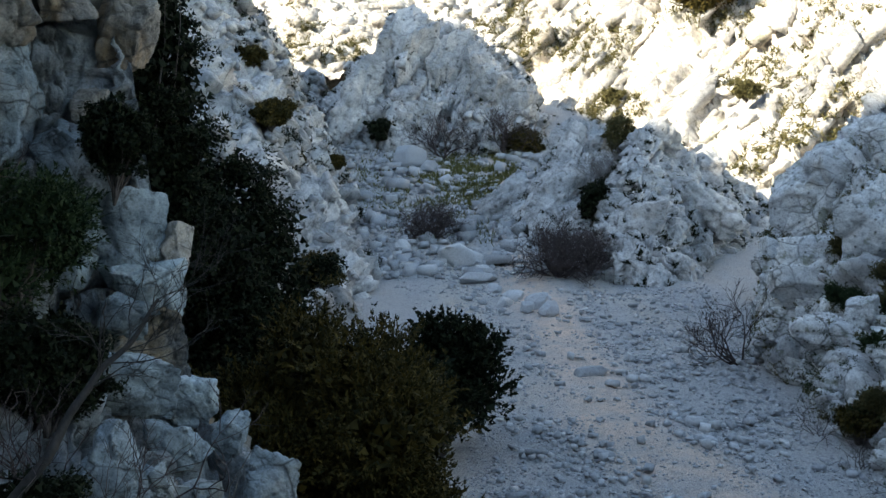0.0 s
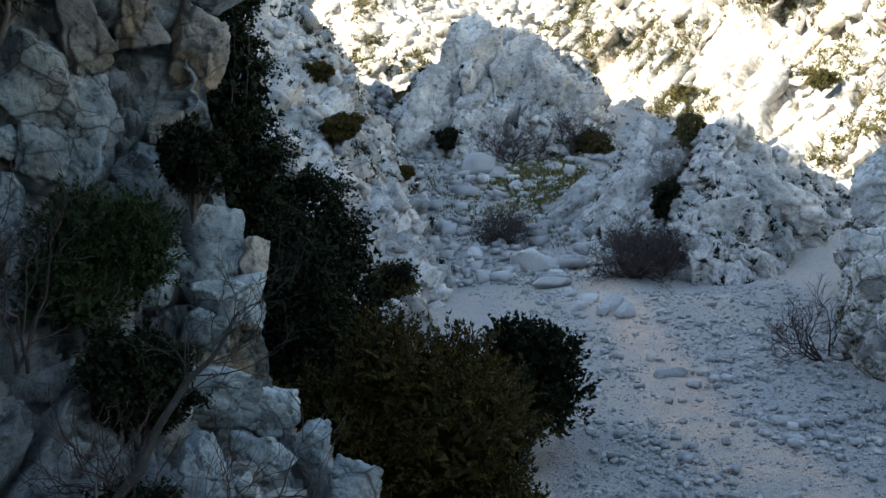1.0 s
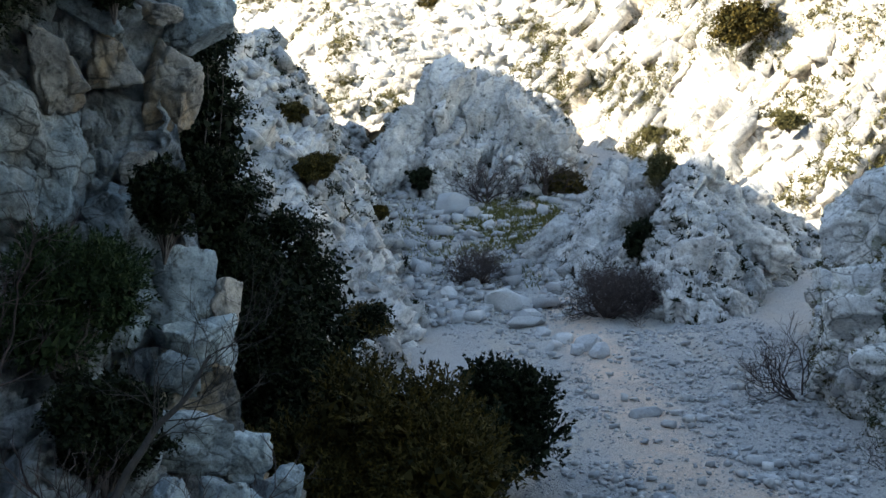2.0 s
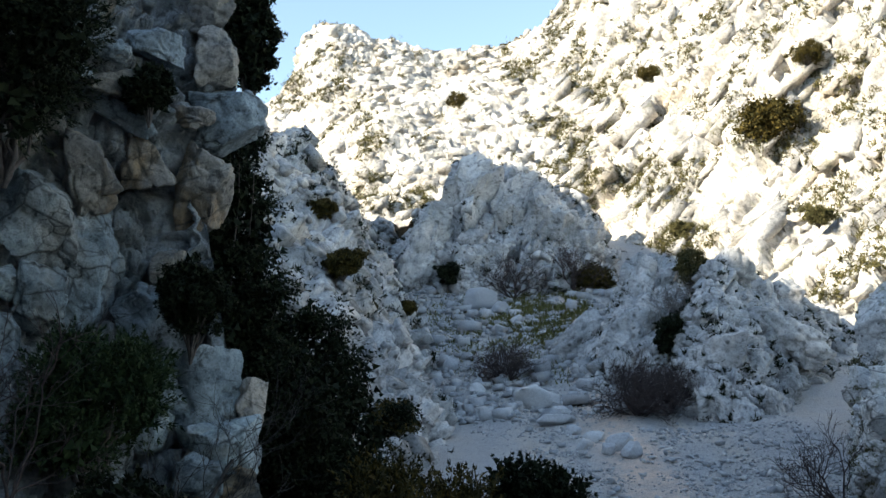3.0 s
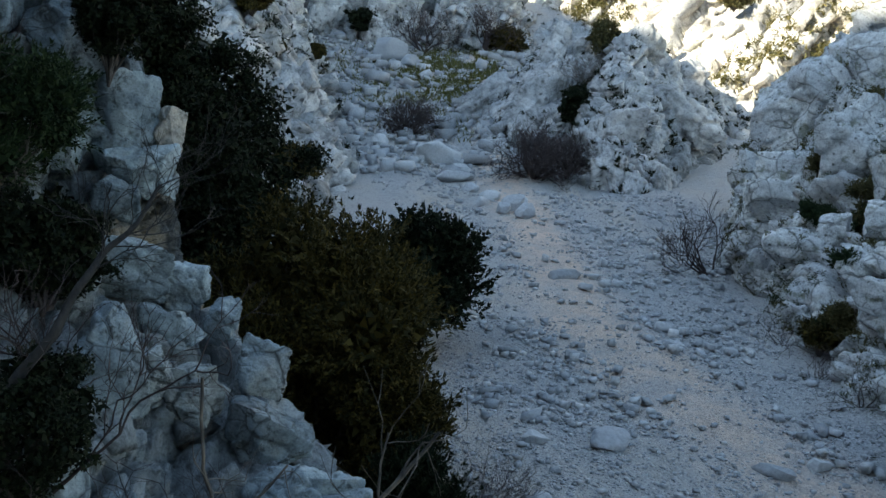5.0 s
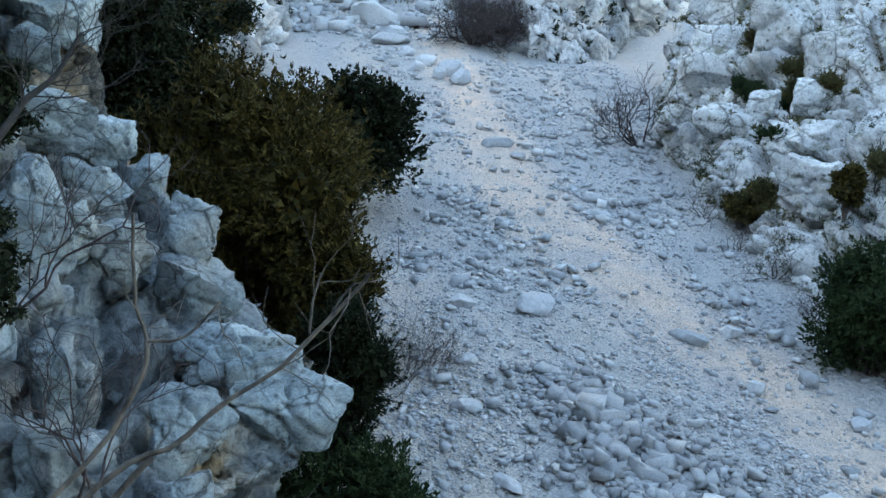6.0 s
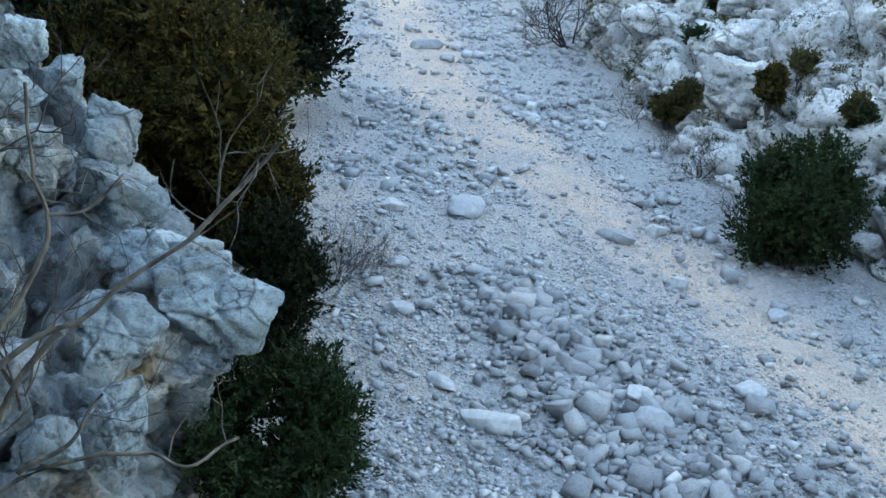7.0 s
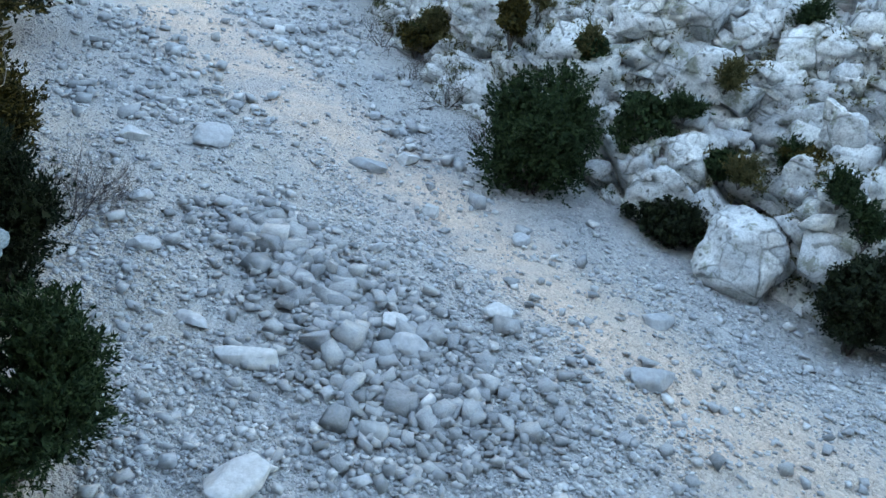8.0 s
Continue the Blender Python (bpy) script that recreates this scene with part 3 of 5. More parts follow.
def build_ledge():
    """The rock shelf on which one stands."""
    ledge = massif("rock_ledge", [(-6.0, 1.2, -0.4), (-2.6, 1.0, -0.3), (0.4, 0.9, -0.3), (3.0, 0.2, -0.3), (6.0, -3.0, -0.4), (7.5, -8, -1)],
        [(-6.0, -0.6, 6.6), (-2.6, 0.1, 6.3), (0.2, 0.15, 6.1), (2.4, -0.6, 6.0), (4.2, -3.4, 6.0), (5.5, -8, 6.5)],
        120, 120, lambda p: 0.3 * fractured(p, 0.8, 950) + 0.1 * fbm(p, 3, 955), near_rock, lean=(1.0, 0.9), back=(22, -6), nb=0.35)
    return tagged(ledge, "grey limestone ledge at the standing point", "rock ledge", kind="structure")


build_ledge()


# added out of view: cuts the skylight that reaches the near cliff
unseen_cliff = massif("unseen_cliff", [(-22, 1.5, 2), (-13, -2.5, 5), (-6, -4.0, 6), (0, -4.2, 6.2), (5, -5.0, 6.0), (8, -9.0, 5), (9, -16, 3)],
    [(-24, -5.0, 26), (-15, -7.0, 27), (-7, -7.5, 26), (0, -7.5, 25), (6.5, -8.0, 23), (10, -12.0, 20), (11, -20, 18)],
    110, 110, lambda p: fractured(p, 1.6, 960) + 0.4 * fbm(p / 3, 3, 965), near_rock, lean=(1.0, 1.0), back=(40, -8), nb=0.2, sink=3)
tagged(unseen_cliff, "unseen grey limestone cliff, added behind the standing ledge to cut skylight", "cliff", kind="structure")



# ---- the large blocks of the rocks ----
@functools.lru_cache(None)
def cube_net(n):
    """A cube's surface of n x n squares a side, as points from -1 to 1 and quads."""
    t = np.linspace(-1, 1, n + 1)
    a, b = np.meshgrid(t, t)
    i = np.arange((n + 1) ** 2).reshape(n + 1, n + 1)
    quads = np.stack([i[:-1, :-1], i[:-1, 1:], i[1:, 1:], i[1:, :-1]], -1).reshape(-1, 4)
    pts, faces = [], []
    for k, (axis, side) in enumerate((m, s) for m in range(3) for s in (-1, 1)):
        p = np.zeros((len(a.ravel()), 3))
        p[:, axis], p[:, (axis + 1) % 3], p[:, (axis + 2) % 3] = side, a.ravel(), b.ravel()
        pts.append(p)
        faces.append((quads if side > 0 else quads[:, ::-1]) + k * len(p))
    p, f = np.concatenate(pts), np.concatenate(faces)
    _, first, where = np.unique(np.round(p * 1000).astype(int), axis=0, return_index=True, return_inverse=True)
    return p[first], where.ravel()[f]


def hewn(v, rng, e, cuts):
    """Points of a cube's surface, rounded by the power e and then chipped by flat cuts."""
    p = v / (np.abs(v) ** e).sum(1, keepdims=True) ** (1 / e)
    for k in range(cuts):
        c = rng.normal(0, 1, 3)
        c /= np.linalg.norm(c)
        p = p - np.maximum(p @ c - rng.uniform(0.74, 1.0), 0)[:, None] * c
    return p * (1 + rng.normal(0, 0.12, 3) * p[:, [2, 2, 0]])


def block(parent, material, seed, n, x, y, z, wide, high, face, lean, deep=0.8, flute=0.0, out=0.12):
    """One weathered block that stands out of a rock face: rounded, with broken corners, joints and a pitted skin."""
    rng = np.random.default_rng(seed)
    v, f = cube_net(n)
    p = hewn(v, rng, rng.uniform(7.0, 16.0), 13)
    thick = deep * min(wide, high) ** 0.7 * max(wide, high) ** 0.3
    p = p * np.array((wide, thick, high)) * 0.54
    m = np.array(pose(0, 0, 0, rng.uniform(-7, 7), lean, face))[:3, :3]
    q = p @ m.T + np.array((x, y, z)) + np.array((-math.sin(radians(face)), math.cos(radians(face)), 0)) * thick * (0.5 - out) * 0.6
    way = p / np.maximum(np.linalg.norm(p, axis=1, keepdims=True), 1e-6) @ m.T
    size = (wide * high) ** 0.5
    h = 0.03 * size * fbm(q / (0.55 * size), 3, 40 + seed) + 0.30 * fractured(q, 0.60 * size, seed, (1.3, 1.3, 0.9), (0, lean + 12, 0), 1.3) + 0.16 * fractured(q, 0.20 * size, seed + 5, (1.3, 1.3, 0.8), (0, lean + 12, 0), 1.6, 0.5)
    if flute:
        up = np.array(Euler((0, radians(lean), 0)).to_matrix())
        h = h - flute * size * (np.abs(soft_noise((q @ up) * np.array((1, 1, 0.3)) / (0.2 * size), seed)) + 0.5 * np.abs(soft_noise((q @ up) * np.array((1, 1, 0.4)) / (0.09 * size), seed + 1)) - 0.35)
    q = q + way * h[:, None]
    front = rng.choice(len(q), 60)
    CORNERS.setdefault(parent.name, []).append((q[front], way[front]))
    ob = new("block", polygons("block", q, f, material))
    ob.parent = parent
    return ob

# the near cliff: the overhang, the pale wall under it, and the stack of blocks that steps down to the nose
for k, row in enumerate([
        (-4.25, 12.99, 13.25, 0.59, 0.98, 18, 2), (-4.39, 13.09, 14.05, 0.65, 0.69, 19, 2), (-4.45, 12.56, 12.14, 0.67, 0.36, 20, 2),
        (-5.15, 12.42, 11.46, 0.76, 0.76, 23, 2), (-4.42, 12.79, 11.17, 0.83, 1.17, 19, 2), (-5.57, 11.69, 11.09, 0.77, 0.98, 26, 2),
        (-4.77, 12.5, 9.96, 0.49, 0.53, 21, 2), (-3.57, 12.21, 7.98, 0.4, 0.73, 16, 2), (-5.19, 11.66, 12.4, 0.81, 0.34, 24, 2)]):
    block(near_cliff, ochre_rock, 2000 + k, 22, *row)
for k, row in enumerate([
        (-4.09, 13.04, 12.25, 1.01, 0.97, 18, 2), (-4.92, 12.2, 13.13, 0.82, 0.44, 22, 14), (-5.17, 11.43, 12.79, 0.44, 0.26, 25, 2),
        (-5.7, 11.24, 12.95, 0.67, 0.3, 27, 37), (-5.24, 11.99, 12.04, 0.92, 0.33, 24, 32), (-5.99, 11.14, 10.44, 1.01, 1.29, 28, 2),
        (-5.71, 11.9, 9.95, 0.88, 1.87, 26, 2), (-5.97, 11.2, 9.41, 0.62, 0.96, 28, 2), (-6.3, 10.95, 9.63, 0.35, 0.49, 30, 2),
        (-5.07, 12.14, 9.3, 0.7, 0.81, 23, 2), (-4.37, 12.26, 9.58, 0.54, 0.32, 20, 2), (-3.82, 11.94, 7.52, 0.9, 0.75, 18, 2),
        (-4.05, 11.49, 7.17, 0.62, 0.65, 20, 2), (-6.21, 10.91, 8.72, 0.34, 0.96, 30, 2)]):
    block(near_cliff, pale_rock, 2020 + k, 22, *row)
for k, row in enumerate([
        (-5.92, 10.46, 7.82, 0.32, 0.85, 30, 2)]):
    block(near_cliff, pale_rock, 2034 + k, 22, *row)
for k, row in enumerate([
        (-4.71, 11.84, 8.13, 0.61, 1.18, 20, -3), (-4.06, 12.02, 7.91, 0.89, 1.58, 17, -3), (-3.67, 11.13, 6.29, 0.85, 0.75, 17, 3),
        (-3.16, 11.38, 6.09, 0.69, 0.65, 14, 9), (-2.59, 11.12, 5.68, 0.46, 0.58, 11, -3), (-2.02, 10.76, 5.15, 0.57, 0.81, 9, 12),
        (-3.37, 9.35, 5.58, 0.68, 1.22, 18, -3), (-3, 9.57, 5.41, 0.39, 0.61, 16, -3), (-2.61, 9.83, 5.11, 0.58, 0.69, 13, -3),
        (-3.08, 10.73, 5.61, 0.77, 0.56, 14, 7), (-1.75, 9.82, 4.68, 0.97, 0.7, 8, 12), (-1.18, 9.14, 4.2, 0.99, 0.83, 5, 17),
        (-3.46, 8.05, 4.9, 0.57, 1.34, 21, -3)]):
    block(near_cliff, pale_rock, 2060 + k, 22, *row)
for k, row in enumerate([
        (-3.01, 9.6, 5.43, 0.42, 0.53, 16, -4), (-2.63, 9.78, 5.07, 0.55, 0.55, 13, -4), (-0.71, 8.86, 3.83, 1.03, 0.99, 3, 11),
        (-1.43, 9.21, 4.3, 0.91, 0.46, 7, 4), (-0.94, 9.03, 4, 0.75, 0.71, 4, -4), (-1.57, 8.24, 3.79, 0.85, 0.73, 9, -4),
        (-1.49, 7.3, 3.44, 0.54, 0.73, 9, -4), (-2.71, 7.77, 4.43, 0.44, 0.74, 17, -4), (-2.47, 6.99, 3.77, 0.66, 1.12, 17, -4),
        (-1.96, 6.77, 3.53, 0.5, 0.45, 14, -4)]):
    block(near_cliff, pale_rock, 2100 + k, 24, *row)
# the bank across the scree
for k, row in enumerate([
        (13.3, 31.88, 10, 3.64, 3.44, -23, -3), (14.83, 29.66, 11.29, 2.19, 1.98, -27, -3), (11.67, 29.34, 7.23, 2.3, 2.19, -22, -3),
        (10.71, 26.02, 5.59, 1.47, 1.27, -23, -3), (12.75, 27.28, 8.67, 1.83, 2.56, -25, -3), (13.13, 24.94, 8.04, 1.39, 1.78, -28, -3),
        (11.42, 25.02, 6.27, 0.84, 0.94, -25, -3), (12.52, 23.91, 6.66, 1.8, 0.81, -28, 2), (11.18, 23.16, 5.4, 0.88, 0.77, -26, -3),
        (11.97, 22.44, 5.71, 1.53, 0.92, -29, -3), (11.37, 21.29, 4.61, 1.71, 1.31, -29, -3), (11.42, 31.72, 7.46, 0.93, 1.65, -20, -3),
        (11.59, 21.16, 4.8, 2.24, 1.1, -29, -4), (12.74, 20.15, 5.86, 1, 1.58, -33, -4)]):
    block(right_bank, right_rock, 2200 + k, 24, *row, 0.7)
for k, row in enumerate([
        (12.42, 19.27, 5.27, 1.03, 0.9, -33, -10), (12.27, 17.01, 4.13, 1.23, 1.23, -36, -10), (13.81, 15.36, 4.72, 1.21, 1.29, -42, -10),
        (15.86, 14.32, 5.83, 1.75, 1.19, -48, 0), (15.01, 14.46, 4.87, 1.34, 1.11, -47, -10), (14.97, 12.51, 4.44, 0.95, 1.26, -51, -10),
        (14.39, 12.35, 3.69, 1.09, 0.79, -50, -10), (12.34, 14.12, 2.49, 1.32, 1.15, -42, -10), (12.92, 14.3, 3.15, 0.92, 1.09, -43, -10),
        (14.85, 15.47, 5.85, 1.13, 0.8, -44, -10), (13.02, 12.62, 1.69, 0.93, 0.78, -46, -10), (13.9, 10.61, 1.26, 0.74, 1.08, -53, -10),
        (13.53, 11.98, 1.16, 0.93, 0.78, -49, -10), (12.95, 16.68, 5.76, 1.24, 0.99, -38, -10)]):
    block(right_bank, right_rock, 2260 + k, 18, *row, 0.7)
# the buttress, the rib and the tall crag
for k, row in enumerate([
        (14.13, 60.21, 15.06, 2.46, 2.83, -13, 2), (15.85, 60.41, 13.15, 1.83, 2.6, -15, 2), (17.58, 61.53, 13.29, 2.46, 2.87, -16, 2),
        (12.28, 55.67, 11.54, 3.15, 2.6, -12, -18), (11.01, 52.43, 9.19, 3.11, 2.76, -12, 2), (16.16, 55.91, 10.22, 4.36, 2.4, -16, 27),
        (10.43, 50.63, 7.07, 1.87, 2.36, -12, 2), (12.86, 52.77, 8.61, 2.14, 2.46, -14, 2), (15.07, 53.84, 7.79, 1.82, 2.3, -16, 22),
        (18.71, 59.85, 9.46, 1.66, 1.3, -17, 2), (13.01, 50.89, 6.98, 1.9, 1.72, -14, 2), (21.69, 66.47, 12.32, 2.05, 1.85, -18, 2)]):
    block(crag, mid_rock, 2300 + k, 20, *row, 0.7, 0.10)
for k, row in enumerate([
        (9, 66, 14.57, 1.82, 4.85, -8, 24), (11.11, 67.32, 15.17, 1.89, 3.99, -9, 22), (4.04, 65.59, 11.13, 2.25, 5.62, -4, 47),
        (7.52, 60.7, 11.38, 2.67, 4.26, -7, 27), (4.87, 63.48, 9.47, 2.09, 1.47, -4, 22)]):
    block(ridge, mid_rock, 2340 + k, 22, *row, 0.7, 0.16)
for k, row in enumerate([
        (-4.07, 88.65, 25.55, 4.8, 10.87, 3, 14), (0.19, 88.99, 24.64, 4.25, 9.38, 0, 12), (4.13, 88.08, 22.69, 6.8, 8, -3, 22),
        (-7.56, 86.68, 21.69, 4.21, 8.46, 5, 17), (-3.25, 84.05, 18.63, 4.89, 5.41, 2, 2), (6.89, 87.99, 20.62, 4.17, 6.34, -4, 17)]):
    block(outcrop, mid_rock, 2360 + k, 36, *row, 0.5, 0.16)


blocks_on(near_cliff, 500, 0.24, near_rock, 1001, 0.4, 4, (1.2, 1.0, 0.6), -0.25, lambda p, n: (p[:, 1] > 3) & (p[:, 0] > -9) & (p[:, 2] > 0) & (p[:, 0] < np.interp(p[:, 2], (2.6, 3.9, 4.65, 6.2, 7.7, 10.9, 12.3, 13.9, 17), (-0.5, 0, -0.97, -2.65, -3.2, -4.1, -3.68, -4.2, -6.4)) - 0.85))
blocks_on(right_bank, 1500, 0.42, right_rock, 1002, 0.45, -6, (1.3, 0.95, 0.8), -0.08, lambda p, n: (p[:, 2] < 12) * np.where(p[:, 1] < 19, 1.0, 0.08))
blocks_on(left_slope, 2200, 0.62, mid_rock, 1003, 0.5, -10, (1.2, 0.95, 0.8), 0.0)
blocks_on(outcrop, 180, 1.0, mid_rock, 1004, 0.45, 68, (1.3, 0.9, 0.5), -0.2)
blocks_on(ridge, 90, 0.7, mid_rock, 1005, 0.45, 55, (1.4, 0.8, 0.6), -0.2)
blocks_on(crag, 70, 0.7, mid_rock, 1006, 0.45, -25, (1.2, 0.95, 0.6), -0.2)
blocks_on(mountain, 1300, 0.9, far_rock, 1007, 0.6, 3, (1.5, 0.8, 0.8), 0.0, lambda p, n: (p[:, 0] < 9 + 0.12 * (p[:, 2] - 30)) & (p[:, 0] > -50))
blocks_on(mountain, 900, 2.0, far_rock, 1008, 0.55, 56, (1.5, 0.55, 0.45), -0.2, lambda p, n: (p[:, 0] > 5 + 0.12 * (p[:, 2] - 30)) & (p[:, 0] < 75))


def build_shade_ridge():
    """The mountain behind, in whose shade the valley lies."""
    ob = massif("ridge_behind", SHADE_FOOT, SHADE_CREST, 200, 60, lambda p: 0.9 * fbm(p / 12.0, 4, 970), far_rock, lean=(1.0, 1.0), back=(90, 90), nb=0.2, sink=6)
    return tagged(ob, "high limestone ridge behind the standing point", "mountain", kind="structure")


SHADE_FOOT = [(-75, 190, 0), (-75, 130, 0), (-75, 90, 0), (-75, 60, 0), (-75, 40, 0), (-75, 26, -2), (-75, 10, -4), (-70, -10, -4), (-66, -35, -6), (-60, -70, -8), (-50, -120, -8), (10, -190, -10), (140, -230, -10), (300, -200, -10)]
SHADE_CREST = [(-150, 190, 90), (-150, 115, 92), (-150, 80, 98), (-150, 50, 112), (-150, 34, 117), (-150, 18, 129), (-150, 6, 130), (-150, -14, 127), (-150, -28, 124), (-150, -70, 126), (-150, -130, 134), (-60, -290, 140), (140, -360, 140), (330, -330, 120)]
build_shade_ridge()


# ---- plants ----
def tubes(paths, sides=5):
    """Swept twigs and limbs. paths: (points, radii)."""
    vs, fs, base = [], [], 0
    ring = np.arange(sides) * 2 * math.pi / sides
    for pts, radii in paths:
        pts = np.asarray(pts, float)
        d = np.gradient(pts, axis=0)
        d /= np.maximum(np.linalg.norm(d, axis=1, keepdims=True), 1e-9)
        ref = np.array((0.31, 0.17, 0.93)) if abs(d[0, 2]) < 0.8 else np.array((0.93, 0.2, 0.3))
        a = np.cross(d, ref)
        a /= np.maximum(np.linalg.norm(a, axis=1, keepdims=True), 1e-9)
        b = np.cross(d, a)
        r = np.asarray(radii, float)[:, None, None]
        v = pts[:, None] + r * (a[:, None] * np.cos(ring)[None, :, None] + b[:, None] * np.sin(ring)[None, :, None])
        n = len(pts)
        vs.append(v.reshape(-1, 3))
        i = base + np.arange(n * sides).reshape(n, sides)
        j = np.roll(i, -1, axis=1)
        fs.append(np.stack([i[:-1], j[:-1], j[1:], i[1:]], -1).reshape(-1, 4))
        base += n * sides
    return np.concatenate(vs), np.concatenate(fs)


def grow(root, way, length, radius, depth, rng, spread=0.6, lift=0.15, forks=3, wander=0.18, out=None, tips=None):
    """Branches that fork and taper. Returns the limbs and the tips."""
    out = [] if out is None else out
    tips = [] if tips is None else tips
    n = 6 if depth > 1 else 4
    p, w = np.array(root, float), np.array(way, float)
    w /= np.linalg.norm(w)
    pts = [p.copy()]
    for k in range(n - 1):
        w = w + rng.normal(0, wander, 3) + np.array((0, 0, lift * 0.3))
        w /= np.linalg.norm(w)
        p = p + w * length / (n - 1)
        pts.append(p.copy())
    out.append((np.array(pts), np.linspace(radius, radius * 0.55, n)))
    if depth == 0:
        tips.append(pts[-1])
        return out, tips
    for k in range(forks):
        at = rng.integers(2, n) if k else n - 1
        side = rng.normal(0, 1, 3)
        side -= w * (side @ w)
        side /= np.linalg.norm(side)
        v = w * (1 - spread * 0.4) + side * spread * rng.uniform(0.6, 1.3) + np.array((0, 0, lift))
        grow(pts[at], v, length * rng.uniform(0.55, 0.85), radius * (0.6 if k else 0.7), depth - 1, rng, spread, lift, forks, wander, out, tips)
    return out, tips


def leaf_quads(centres, size, rng, slim=0.5, up=0.3):
    """One small pointed leaf at each place."""
    n = len(centres)
    a = rng.normal(0, 1, (n, 3))
    a[:, 2] += up
    a /= np.linalg.norm(a, axis=1, keepdims=True)
    b = np.cross(a, rng.normal(0, 1, (n, 3)))
    b /= np.maximum(np.linalg.norm(b, axis=1, keepdims=True), 1e-9)
    c = np.cross(a, b)
    s = size * rng.uniform(0.6, 1.4, (n, 1))
    w = b * s * slim * 0.5
    v = np.stack([centres - w + c * s * 0.06, centres + w + c * s * 0.06, centres + a * s], 1)
    return v.reshape(-1, 3), np.arange(n * 3).reshape(n, 3)


def part(name, arrays, material, parent, label=""):
    ob = new(name, polygons(name, arrays[0], arrays[1], material, True))
    ob.parent = parent
    if label:
        ob["label"] = label
    return ob


def leafy_shrub(name, at, width, height, leaf, bark_mat, count, seed, label, leaf_size=0.06, category="shrub", clumps=90, lean=(0, 0), lower=0.1, group=""):
    """A shrub or small tree: limbs from one foot, and a crown of leaves in clumps with gaps."""
    rng = np.random.default_rng(seed)
    base = new(name)
    base.location = at
    limbs = []
    r = np.array((width / 2, width / 2, height * (1 - lower) / 2))
    mid = np.array((lean[0], lean[1], height * (1 + lower) / 2))
    # clumps crowd towards the outside of an uneven crown
    u = rng.normal(0, 1, (clumps, 3))
    u /= np.linalg.norm(u, axis=1, keepdims=True)
    bumps = 1 + 0.42 * soft_noise(u * 1.7 + seed, seed) + 0.22 * soft_noise(u * 4 + seed, seed + 1)
    c = mid + u * r * 0.9 * (rng.uniform(0.02, 1.0, (clumps, 1)) ** 0.42) * bumps[:, None]
    c[:, 2] = np.maximum(c[:, 2], 0.12)
    for k in range(0, clumps, 2):
        t = np.linspace(0, 1, 7)[:, None]
        bend = np.array((0, 0, 0.25 * height)) * np.sin(t * math.pi) + rng.normal(0, 0.03 * width, (7, 3)) * (t > 0) * (t < 1)
        limbs.append((np.array((0, 0, -0.15)) * (1 - t) + c[k] * t + bend * 0.5, np.linspace(0.022 * width * rng.uniform(0.5, 1), 0.004, 7)))
    part("trunk", tubes(limbs), bark_mat, base, "thin dark branching stems")
    per = rng.dirichlet(np.ones(clumps) * 3)
    n = (per * count * 2.4).astype(int)
    spread = width * 0.125 * rng.uniform(0.6, 1.5, clumps)
    ball = [rng.normal(0, 1, (n[k], 3)) for k in range(clumps)]
    ball = [b / np.linalg.norm(b, axis=1, keepdims=True) * rng.uniform(0.1, 1.0, (len(b), 1)) for b in ball]
    pts = np.concatenate([c[k] + ball[k] * spread[k] * np.array((1, 1, 0.8)) for k in range(clumps)])
    pts = pts[pts[:, 2] > 0.06]
    # the shaded inside, filled with coarser foliage
    inner = int(count * (0.5 if leaf_size < 0.095 else 0.2))
    q = rng.normal(0, 1, (inner, 3))
    q = q / np.linalg.norm(q, axis=1, keepdims=True)
    q = mid + q * r * 0.76 * (1 + 0.42 * soft_noise(q * 1.7 + seed, seed) + 0.22 * soft_noise(q * 4 + seed, seed + 1))[:, None] * rng.uniform(0.3, 1.0, (inner, 1)) ** 0.33
    q = q[q[:, 2] > 0.06]
    small, one = leaf_quads(pts, leaf_size * 0.95, rng, 0.75)
    coarse, two = leaf_quads(q, leaf_size * 1.7, rng, 0.9)
    part("crown", (np.concatenate([small, coarse]), np.concatenate([one, two + len(small)])), leaf, base, "dense small leaves in uneven clumps")
    return tagged(base, label, category, group)


